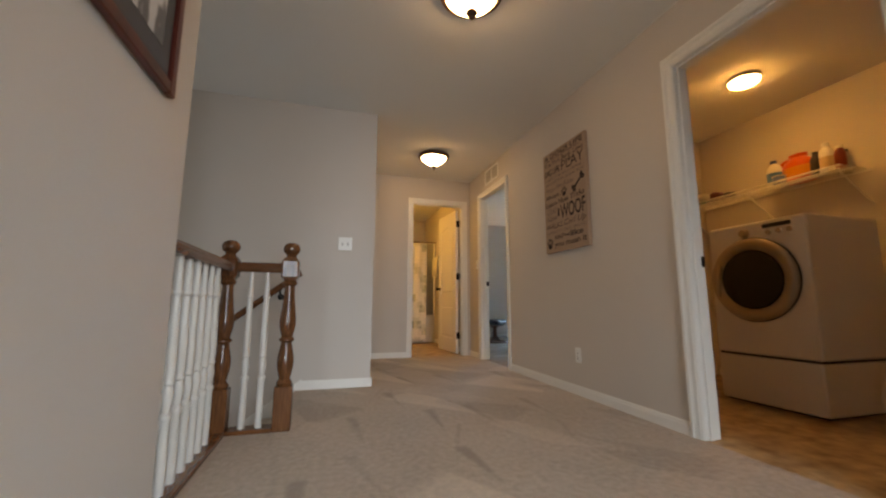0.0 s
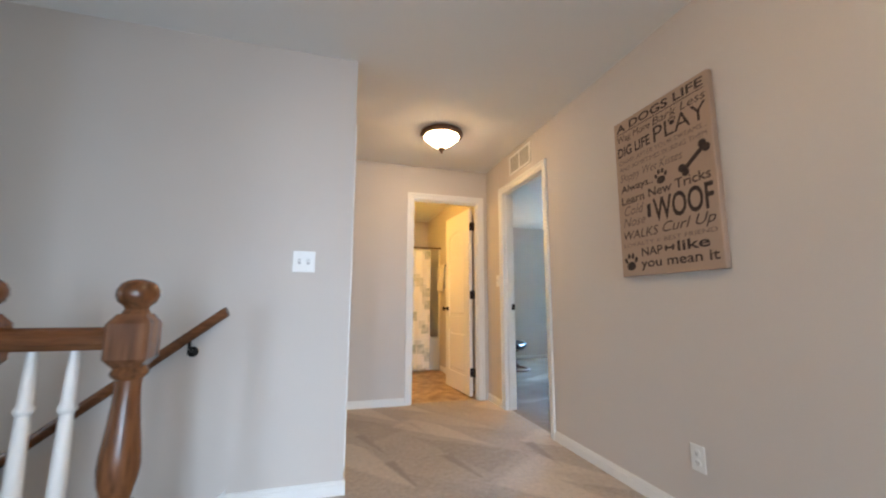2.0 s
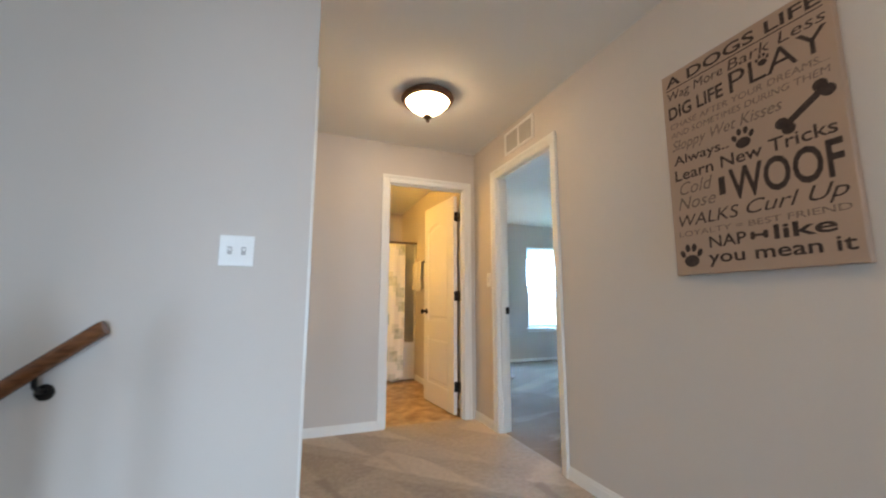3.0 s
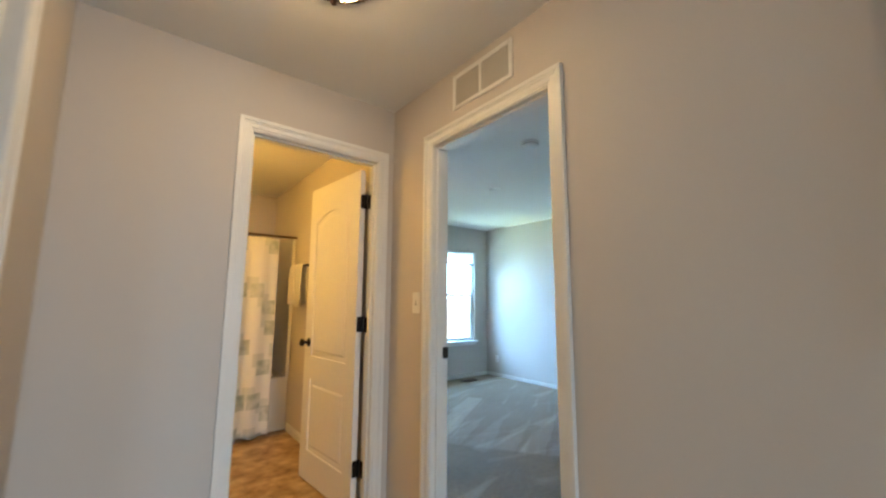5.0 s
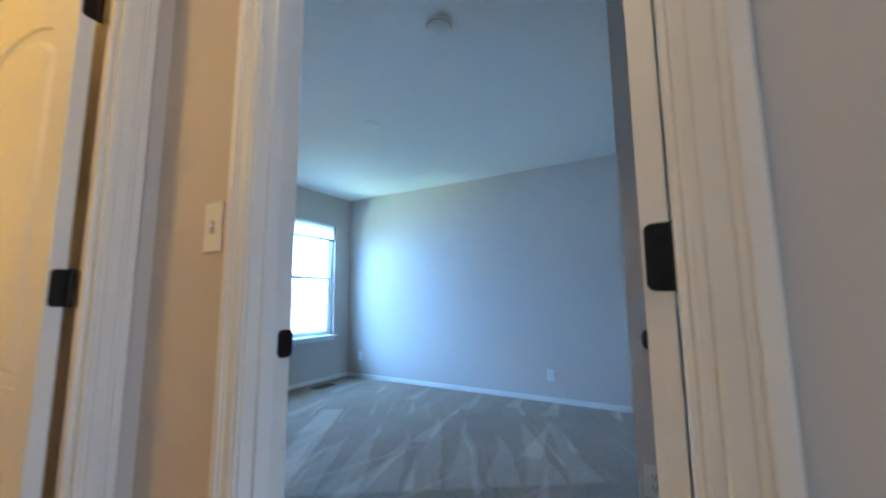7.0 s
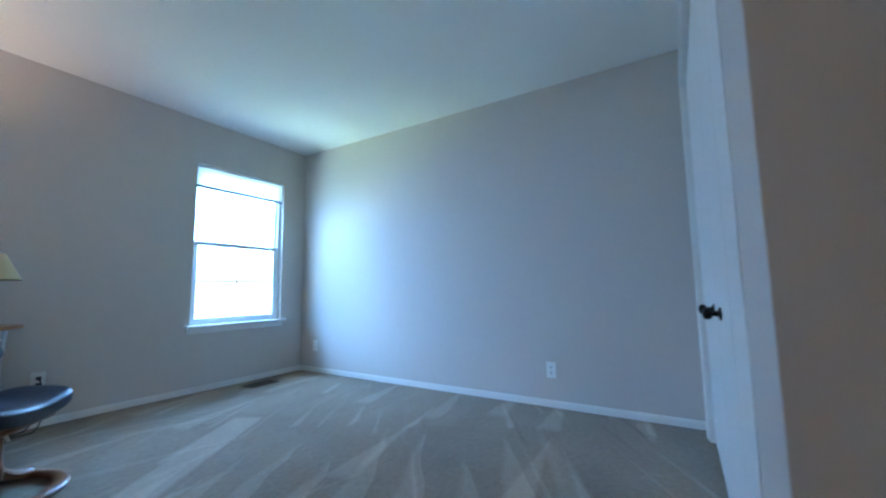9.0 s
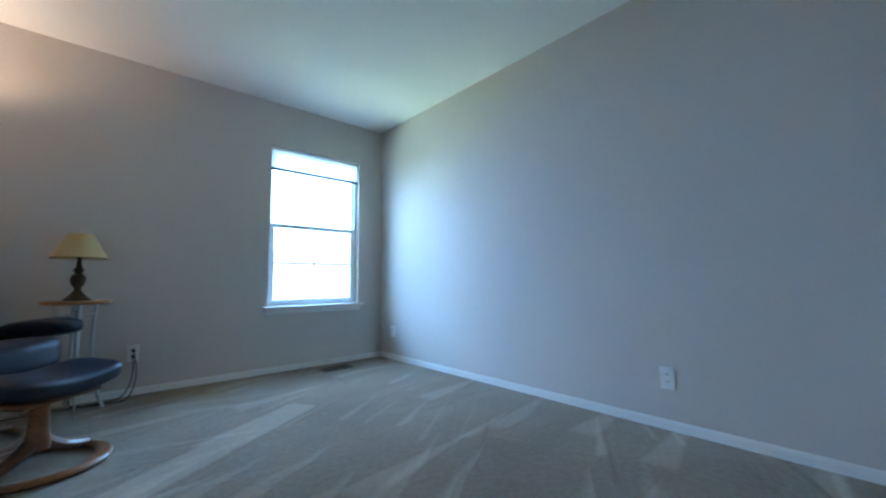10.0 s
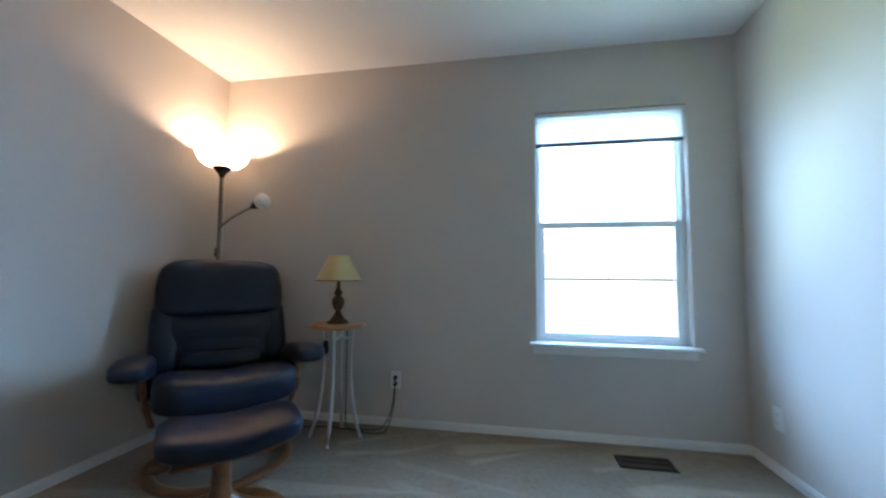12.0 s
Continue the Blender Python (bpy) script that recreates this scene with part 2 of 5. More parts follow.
# ---- builders ----
def box(bm, x0, x1, y0, y1, z0, z1, bevel=0.0, seg=1):
    r = bmesh.ops.create_cube(bm, size=1, matrix=Matrix.Translation(((x0 + x1) / 2, (y0 + y1) / 2, (z0 + z1) / 2)) @ Matrix.Diagonal((abs(x1 - x0), abs(y1 - y0), abs(z1 - z0), 1)))
    if bevel:
        edges = {e for v in r["verts"] for e in v.link_edges}
        bmesh.ops.bevel(bm, geom=list(edges), offset=bevel, segments=seg, affect="EDGES", profile=0.5)
    return bm


def rounded(axis, c0, c1, a0, a1, z0, z1, r=0.011, n=5):
    """A thin plate with rounded corners, square to x or y."""
    bm = bmesh.new()
    rim = []
    for ca, cz, q in ((a1 - r, z1 - r, 0), (a0 + r, z1 - r, 90), (a0 + r, z0 + r, 180), (a1 - r, z0 + r, 270)):
        rim += [(ca + r * math.cos(radians(q + 90 * k / n)), cz + r * math.sin(radians(q + 90 * k / n))) for k in range(n + 1)]
    rings = [[bm.verts.new((c, a, z) if axis == "x" else (a, c, z)) for a, z in rim] for c in (c0, c1)]
    bm.faces.new(rings[0])
    bm.faces.new(rings[1][::-1])
    for k in range(len(rim)):
        j = (k + 1) % len(rim)
        bm.faces.new((rings[0][k], rings[0][j], rings[1][j], rings[1][k]))
    bmesh.ops.recalc_face_normals(bm, faces=bm.faces)
    return bm


def boxed(*dims, bevel=0.0, seg=1):
    return box(bmesh.new(), *dims, bevel=bevel, seg=seg)


def lathe(profile, n=24, m=None, caps=True):
    """Turned solid round z from (radius, height) pairs."""
    bm = bmesh.new()
    rings = [[bm.verts.new((r * math.cos(2 * math.pi * k / n), r * math.sin(2 * math.pi * k / n), z)) for k in range(n)] if r > 1e-5 else [bm.verts.new((0, 0, z))] for r, z in profile]
    for a, b in zip(rings, rings[1:]):
        for k in range(n):
            i, j = a[k % len(a)], a[(k + 1) % len(a)]
            p, q = b[k % len(b)], b[(k + 1) % len(b)]
            face = [i, j, q, p]
            face = [v for n_, v in enumerate(face) if v not in face[:n_]]
            if len(face) > 2:
                bm.faces.new(face)
    for ring, flip in ((rings[0], True), (rings[-1], False)):
        if len(ring) > 2 and caps:
            bm.faces.new(ring[::-1] if flip else ring)
    bmesh.ops.recalc_face_normals(bm, faces=bm.faces)
    if m:
        bm.transform(m)
    return bm


def tube(points, r, n=10, closed=False, flat=1.0):
    """A rod along points; flat squashes it in its own z."""
    bm = bmesh.new()
    pts = [Vector(p) for p in points]
    rings = []
    up = Vector((0, 0, 1))
    for k, p in enumerate(pts):
        a = pts[k - 1] if (k or closed) else p
        b = pts[(k + 1) % len(pts)] if (k + 1 < len(pts) or closed) else p
        way = (b - a).normalized()
        side = way.cross(up if abs(way.z) < 0.95 else Vector((0, 1, 0))).normalized()
        top = side.cross(way).normalized()
        rr = r[k] if isinstance(r, (list, tuple)) else r
        rings.append([bm.verts.new(p + side * rr * math.cos(2 * math.pi * i / n) + top * rr * flat * math.sin(2 * math.pi * i / n)) for i in range(n)])
    pairs = list(zip(rings, rings[1:])) + ([(rings[-1], rings[0])] if closed else [])
    for a, b in pairs:
        for i in range(n):
            bm.faces.new((a[i], a[(i + 1) % n], b[(i + 1) % n], b[i]))
    if not closed:
        bm.faces.new(rings[0][::-1])
        bm.faces.new(rings[-1])
    bmesh.ops.recalc_face_normals(bm, faces=bm.faces)
    return bm


def arc(a, b, c, n=12):
    """Points on a quadratic bend from a to c by way of b."""
    a, b, c = Vector(a), Vector(b), Vector(c)
    return [a * (1 - k / n) ** 2 + b * 2 * (k / n) * (1 - k / n) + c * (k / n) ** 2 for k in range(n + 1)]


def cushion(w, d, h, power=4.0, n=20, dent=None):
    """A padded block, rounded as a superellipsoid, round its own centre."""
    bm = bmesh.new()
    bmesh.ops.create_cube(bm, size=2)
    bmesh.ops.subdivide_edges(bm, edges=bm.edges[:], cuts=n, use_grid_fill=True)
    for v in bm.verts:
        l = (abs(v.co.x) ** power + abs(v.co.y) ** power + abs(v.co.z) ** power) ** (1 / power)
        v.co /= l
        v.co = Vector((v.co.x * w / 2, v.co.y * d / 2, v.co.z * h / 2))
        if dent:
            v.co = Vector(dent(*v.co))
    return bm


def mesh_of(name, bm, mat, smooth=False):
    me = bpy.data.meshes.new(name)
    bm.to_mesh(me)
    bm.free()
    me.materials.append(mat)
    if smooth:
        me.polygons.foreach_set("use_smooth", [True] * len(me.polygons))
        me.set_sharp_from_angle(angle=radians(40))
    return me


def part(name, bm, mat, parent, label="", smooth=False):
    ob = new(name, mesh_of(name, bm, mat, smooth))
    ob.parent = parent
    return tagged(ob, label)


def single(name, bm, mat, label, category="", group="", kind="", smooth=False):
    return tagged(new(name, mesh_of(name, bm, mat, smooth)), label, category, group, kind)


def thing(name, place, label, category, group="", turn=0.0):
    ob = new(name)
    ob.empty_display_size = 0.1
    ob.matrix_basis = pose(*place, 0, 0, turn)
    return tagged(ob, label, category, group)


def wall(name, boxes, label="greige painted drywall wall with light texture", mat=None):
    bm = bmesh.new()
    for b in boxes:
        box(bm, *b)
    return single(name, bm, mat or PAINT, label, "wall", kind="structure")


H = 2.445
TOP = 2.084  # clear height of the door openings
LOW = -2.75

# ---- floors and ceilings ----
bm = bmesh.new()
box(bm, -0.53, 1.95, -2.2, 2.465, -0.25, 0)
box(bm, -1.95, -0.53, -4.05, 0.73, -0.25, 0)
box(bm, -0.17, 1.95, 2.465, 3.427, -0.25, 0)
box(bm, 0.43, 1.95, 3.427, 5.13, -0.25, 0)
box(bm, 1.95, 2.0, 3.80, 4.75, -0.25, 0)
single("floor_hall", bm, CARPET, "beige cut-pile carpet with vacuum marks", "floor", kind="structure")
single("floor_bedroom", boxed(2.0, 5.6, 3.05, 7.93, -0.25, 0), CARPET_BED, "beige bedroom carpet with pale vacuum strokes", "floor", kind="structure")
single("floor_bath", boxed(0.33, 1.95, 5.13, 7.93, -0.25, -0.004), VINYL, "tan mottled vinyl bathroom floor", "floor", kind="structure")
single("floor_laundry", boxed(1.955, 3.95, 0.1, 3.05, -0.25, -0.004), VINYL, "tan mottled vinyl laundry floor", "floor", kind="structure")
single("floor_west_room", boxed(-2.7, 0.43, 3.527, 6.6, -0.25, 0), CARPET, "beige carpet of the side room", "floor", kind="structure")
single("floor_south_room", boxed(0.1, 2.7, -6.6, -2.2, -0.25, 0), CARPET, "beige carpet of the room behind the hall", "floor", kind="structure")
single("floor_lower", boxed(-3.8, 0.0, 1.4, 3.6, LOW - 0.1, LOW), CARPET, "beige carpet at the foot of the stairs", "floor", kind="structure")
single("ceiling", boxed(-3.8, 5.7, -6.7, 8.0, H, H + 0.1), CEIL, "white lightly textured painted ceiling", "ceiling", kind="structure")

# ---- walls ----
E0, E1 = 1.95, 2.05
wall("wall_east_hall", [
    (E0, E1, -2.2, 0.76, 0, H), (E0, E1, 0.76, 1.634, TOP, H), (E0, E1, 1.634, 3.888, 0, H),
    (E0, E1, 3.888, 4.663, TOP, H), (E0, E1, 4.663, 7.81, 0, H)])
wall("wall_bath_south", [(0.43, 1.120, 5.085, 5.185, 0, H), (1.120, 1.842, 5.085, 5.185, TOP, H), (1.842, E0, 5.085, 5.185, 0, H)])
wall("wall_hall_west", [(0.33, 0.43, 3.527, 3.72, 0, H), (0.33, 0.43, 3.72, 4.47, TOP, H), (0.33, 0.43, 4.47, 7.81, 0, H)])
wall("wall_stair_north", [(-3.7, -0.17, 3.427, 3.527, LOW, H), (-0.17, 0.43, 3.427, 3.527, 0, H)])
wall("wall_left", [(-0.55, -0.43, 0.68, 1.485, 0, H)])
# unseen walls added round the lamp that the newel block reflects
wall("wall_unseen_room", [(-2.0, -1.9, -4.1, 0.78, 0, H), (-1.9, -0.55, 0.68, 0.78, 0, H), (-0.55, -0.43, -4.0, -2.2, 0, H),
    (-1.9, -1.6, -4.1, -4.0, 0, H), (-0.4, -0.43, -4.1, -4.0, 0, H), (-1.6, -0.4, -4.1, -4.0, 0, 0.55), (-1.6, -0.4, -4.1, -4.0, 1.95, H)])
wall("wall_south", [(-0.43, 0.44, -2.3, -2.2, 0, H), (0.44, 1.34, -2.3, -2.2, TOP, H), (1.34, E1, -2.3, -2.2, 0, H)])
wall("wall_south_room", [(0.1, 0.2, -6.5, -2.3, 0, H), (2.6, 2.7, -6.5, -2.3, 0, H), (0.1, 2.7, -6.6, -6.5, 0, H)])
wall("wall_stair_south", [(-3.7, -0.55, 1.43, 1.53, LOW, H)])
# the gap in this wall is added for the unseen stair fill lamp
wall("wall_stair_west", [(-3.8, -3.7, 1.43, 2.0, LOW, H), (-3.8, -3.7, 3.0, 3.527, LOW, H), (-3.8, -3.7, 2.0, 3.0, LOW, 0.2), (-3.8, -3.7, 2.0, 3.0, 1.6, H)])
wall("wall_stair_below", [(-0.15, -0.05, 2.43, 3.427, LOW, -0.25), (-0.48, -0.38, 1.43, 2.43, LOW, -0.25), (-0.38, -0.15, 2.33, 2.43, LOW, -0.25)])
wall("wall_north", [(0.33, 4.308, 7.81, 7.93, 0, H), (4.308, 5.20, 7.81, 7.93, 0, 0.57), (4.308, 5.20, 7.81, 7.93, 2.04, H), (5.20, 5.6, 7.81, 7.93, 0, H)])
wall("wall_east_bedroom", [(5.48, 5.6, 3.05, 7.81, 0, H)])
wall("wall_closet", [(3.21, 3.45, 3.97, 4.07, 0, H), (3.45, 5.27, 3.97, 4.07, TOP, H), (5.27, 5.48, 3.97, 4.07, 0, H)])
wall("wall_closet_side", [(3.21, 3.31, 3.15, 3.97, 0, H)])
wall("wall_alcove_south", [(E1, 5.48, 3.05, 3.15, 0, H)])
wall("wall_laundry_east", [(3.87, 3.97, 0.1, 3.05, 0, H)])
wall("wall_laundry_south", [(E1, 3.87, 0.1, 0.2, 0, H)])
wall("wall_west_room", [(-2.7, -2.6, 3.527, 6.6, 0, 0.6), (-2.7, -2.6, 3.527, 4.3, 0.6, 2.1), (-2.7, -2.6, 5.7, 6.6, 0.6, 2.1), (-2.7, -2.6, 3.527, 6.6, 2.1, H), (-2.7, 0.33, 6.6, 6.7, 0, H)])


# ---- baseboards: runs of (x0, y0, x1, y1) with the side that faces the room ----
def baseboard(name, x0, y0, x1, y1, nx, ny, z=0.0, k=1.0):
    bm = bmesh.new()
    for depth, lo, hi in ((0.013, 0.0, 0.054), (0.009, 0.054, 0.066), (0.005, 0.066, 0.073)):
        box(bm, min(x0, x1, x0 + nx * depth), max(x0, x1, x0 + nx * depth), min(y0, y1, y0 + ny * depth), max(y0, y1, y0 + ny * depth), z + lo * k, z + hi * k)
    return single(name, bm, TRIM, "white painted stepped baseboard along the wall", "baseboard", kind="structure")


for run in [
    (E0, 1.698, E0, 3.824, -1, 0), (E0, -2.2, E0, 0.696, -1, 0), (E0, 4.727, E0, 5.085, -1, 0),
    (0.43, 5.085, 1.056, 5.085, 0, -1), (0.43, 3.44, 0.43, 3.655, 1, 0), (0.43, 4.535, 0.43, 5.085, 1, 0),
    (-0.12, 3.427, 0.443, 3.427, 0, -1), (-0.43, 0.68, -0.43, 1.485, 1, 0),
    (E1, 7.81, 5.48, 7.81, 0, -1), (5.48, 4.07, 5.48, 7.81, -1, 0), (E1, 4.715, E1, 7.81, 1, 0),
    (5.334, 4.07, 5.48, 4.07, 0, 1), (3.197, 4.07, 3.45, 4.07, 0, 1), (3.21, 3.15, 3.21, 4.083, -1, 0),
    (E0, 5.185, E0, 6.95, -1, 0), (3.87, 0.2, 3.87, 3.05, -1, 0)]:
    baseboard("baseboard", *run, k=0.68 if run[0] >= E1 and run[1] > 3.1 else 0.96)


# ---- door frames ----
def door_frame(name, axis, face0, face1, a, b, stop_at, sides=(1, 1), legs=(1, 1)):
    """Jambs, head, stop and casings of an opening from a to b in a wall between face0 and face1. axis: the way that the wall runs."""
    def bx(bm, a0, a1, c0, c1, z0, z1, bev=0.0):
        return box(bm, c0, c1, a0, a1, z0, z1, bev) if axis == "y" else box(bm, a0, a1, c0, c1, z0, z1, bev)
    root = thing(name, (0, 0, 0), "white painted door frame with moulded casing", "door frame")
    root["kind"] = "structure"
    j = 0.006
    part("jamb", bx(bmesh.new(), a, a + j, face0 - 0.002, face1 + 0.002, 0, TOP), TRIM, root)
    part("jamb", bx(bmesh.new(), b - j, b, face0 - 0.002, face1 + 0.002, 0, TOP), TRIM, root)
    part("head_jamb", bx(bmesh.new(), a + j, b - j, face0 - 0.002, face1 + 0.002, TOP - j, TOP), TRIM, root)
    s0, s1 = stop_at, stop_at + 0.032
    bm = bx(bmesh.new(), a + j, a + j + 0.011, s0, s1, 0, TOP - j, 0.002)
    part("stop", bm, TRIM, root)
    part("stop", bx(bmesh.new(), b - j - 0.011, b - j, s0, s1, 0, TOP - j, 0.002), TRIM, root)
    part("stop", bx(bmesh.new(), a + j + 0.011, b - j - 0.011, s0, s1, TOP - j - 0.011, TOP - j, 0.002), TRIM, root)
    for on, face, out in ((sides[0], face0, -1), (sides[1], face1, 1)):
        if not on:
            continue
        left, right, over = bmesh.new(), bmesh.new(), bmesh.new()
        # distance from the opening's edge, to, thickness: bead, field, outer band
        for lo, hi, th in ((-0.001, 0.010, 0.009), (0.010, 0.035, 0.012), (0.035, 0.044, 0.015), (0.044, 0.064, 0.019)):
            c0, c1 = sorted((face, face + out * th))
            bx(left, a - hi, a - lo, c0, c1, 0, TOP + hi, 0.0015)
            bx(right, b + lo, b + hi, c0, c1, 0, TOP + hi, 0.0015)
            bx(over, a - lo, b + lo, c0, c1, TOP + lo, TOP + hi, 0.0015)
        for bm, leg in ((left, legs[0]), (right, legs[1])):
            if leg:
                part("casing", bm, TRIM, root)
            else:
                bm.free()
        part("head_casing", over, TRIM, root)
    return root


door_frame("door_frame_laundry", "y", E0, E1, 0.76, 1.634, 1.975)
door_frame("door_frame_bedroom", "y", E0, E1, 3.888, 4.663, 1.975)
door_frame("door_frame_bath", "x", 5.085, 5.185, 1.120, 1.842, 5.11)
door_frame("door_frame_west_room", "y", 0.33, 0.43, 3.72, 4.47, 0.36)
door_frame("door_frame_closet", "x", 3.97, 4.07, 3.45, 5.27, 3.975, (0, 1), (0, 1))


# ---- doors ----
def door_leaf(name, w, h, hinge, turn, label, knobs=(1, 1), knob_side=1, hinges=(), panels=((0.20, 0.67), (0.83, 1.84)), group="", knob_z=0.92, stile=0.105, arch=0.07):
    """A moulded two-panel leaf, 35 mm thick. Its own x runs from the hinge along the width, y through the thickness."""
    root = thing(name, hinge, label, "door", group, turn)
    t = 0.035
    core = boxed(0, w, 0.008, t - 0.008, 0.008, h)
    part("core", core, TRIM, root)
    for face, out in ((0.008, -1), (t - 0.008, 1)):
        f0, f1 = sorted((face, face + out * 0.008))
        bm = bmesh.new()
        box(bm, 0, stile, f0, f1, 0.008, h)
        box(bm, w - stile, w, f0, f1, 0.008, h)
        box(bm, stile, w - stile, f0, f1, 0.008, panels[0][0])
        box(bm, stile, w - stile, f0, f1, panels[0][1], panels[1][0])
        n = 14
        for k in range(n):  # arched top rail
            u0, u1 = k / n, (k + 1) / n
            s = lambda u: panels[1][1] - arch * (1 - math.sin(math.pi * min(1, max(0, u))) ** 0.7)
            x0, x1 = stile + u0 * (w - 2 * stile), stile + u1 * (w - 2 * stile)
            vs = [bm.verts.new(c) for c in ((x0, f0, s(u0)), (x1, f0, s(u1)), (x1, f0, h), (x0, f0, h), (x0, f1, s(u0)), (x1, f1, s(u1)), (x1, f1, h), (x0, f1, h))]
            for q in ((0, 1, 2, 3), (7, 6, 5, 4), (0, 4, 5, 1), (1, 5, 6, 2), (2, 6, 7, 3), (3, 7, 4, 0)):
                bm.faces.new([vs[i] for i in q])
        bmesh.ops.recalc_face_normals(bm, faces=bm.faces)
        part("frame", bm, TRIM, root)
        for k, (lo, hi) in enumerate(panels):
            bm = bmesh.new()
            m = 0.032
            outline = [(stile + m, lo + m), (w - stile - m, lo + m)]
            if k == 0 or arch == 0:
                outline += [(w - stile - m, hi - m), (stile + m, hi - m)]
            else:
                for q in range(13):
                    u = 1 - q / 12
                    outline.append((stile + m + u * (w - 2 * stile - 2 * m), hi - m - arch * (1 - math.sin(math.pi * u) ** 0.7)))
            cx, cz = w / 2, (lo + hi) / 2
            base = [bm.verts.new((x, face, z)) for x, z in outline]
            shrink = lambda x, z: (x + (0.014 if x < cx else -0.014) * min(1, abs(x - cx) / 0.05), face + out * 0.0068, z + (0.014 if z < cz else -0.014))
            top = [bm.verts.new(shrink(x, z)) for x, z in outline]
            bm.faces.new(top)
            for a in range(len(base)):
                b = (a + 1) % len(base)
                bm.faces.new((base[a], base[b], top[b], top[a]))
            bmesh.ops.recalc_face_normals(bm, faces=bm.faces)
            part("panel", bm, TRIM, root)
    for on, face, out in ((knobs[0], 0.0, 1), (knobs[1], t, -1)):
        if on:
            x = w - 0.065 if knob_side == 1 else w / 2
            m = Matrix.Translation((x, face, knob_z)) @ Euler((radians(90 * out), 0, 0)).to_matrix().to_4x4()
            part("knob", lathe([(0.030, 0), (0.031, 0.004), (0.026, 0.009), (0.013, 0.012), (0.010, 0.024), (0.012, 0.032), (0.023, 0.040), (0.028, 0.050), (0.026, 0.059), (0.015, 0.066), (0.0, 0.067)], 20, m), BRONZE, root, "dark bronze knob", True)
    for z in hinges:
        bm = rounded("x", -0.003, 0.0005, -0.009, 0.031, z - 0.046, z + 0.046)
        bm2 = lathe([(0.0068, z - 0.048), (0.0068, z + 0.048)], 10, Matrix.Translation((-0.005, -0.007, 0)))
        part("hinge", bm, BRONZE, root, "dark bronze hinge leaf")
        part("hinge_pin", bm2, BRONZE, root, "dark bronze hinge barrel", True)
    return root


def jamb_plate(name, x0, x1, y0, y1, z, h, label):
    bm = rounded("x", x0, x1, y0, y1, z - h, z + h) if x1 - x0 < y1 - y0 else rounded("y", y0, y1, x0, x1, z - h, z + h)
    return single(name, bm, BRONZE, label, "door hardware")


# bathroom door, open inwards against the side wall
door_leaf("bath_door", 0.700, 2.045, (1.816, 5.200, 0.008), 95.0, "white two-panel door standing open into the bathroom", hinges=(0.25, 1.075, 1.84))
for z in (0.255, 1.08, 1.845):
    jamb_plate("hinge_plate", 1.8325, 1.8362, 5.150, 5.192, z, 0.045, "dark bronze hinge plate on the bath door jamb")
# bedroom door, open inwards past a right angle
door_leaf("bedroom_door", 0.745, 2.045, (2.060, 3.908, 0.008), -1.2, "white two-panel door standing wide open into the bedroom", hinges=(0.25, 1.098, 1.84))
for z in (0.255, 1.08, 1.845):
    jamb_plate("hinge_plate", 2.012, 2.052, 3.8935, 3.8972, z + 0.015, 0.046, "dark bronze hinge plate on the bedroom jamb")
jamb_plate("strike_plate", 2.022, 2.056, 4.6515, 4.6572, 0.955, 0.030, "dark bronze strike plate on the bedroom jamb")
jamb_plate("strike_plate", 2.030, 2.053, 1.6245, 1.6282, 0.925, 0.030, "dark bronze strike plate on the laundry jamb")
# closet doors: plain slabs
for k in range(4):
    root = thing("closet_door", (3.457 + 0.4520 * k, 4.018, 0.012), "white plain bifold closet door leaf, closed", "door", "bifold closet doors")
    part("slab", boxed(0, 0.4495, 0, 0.034, 0, 2.055, bevel=0.002), TRIM, root)
    if k in (1, 2):
        m = Matrix.Translation((0.300 if k == 1 else 0.150, 0.034, 0.758)) @ Euler((radians(-90), 0, 0)).to_matrix().to_4x4()
        part("knob", lathe([(0.022, 0), (0.023, 0.004), (0.010, 0.009), (0.008, 0.022), (0.017, 0.030), (0.021, 0.040), (0.018, 0.049), (0.008, 0.054), (0.0, 0.054)], 18, m), BRONZE, root, "dark bronze knob", True)

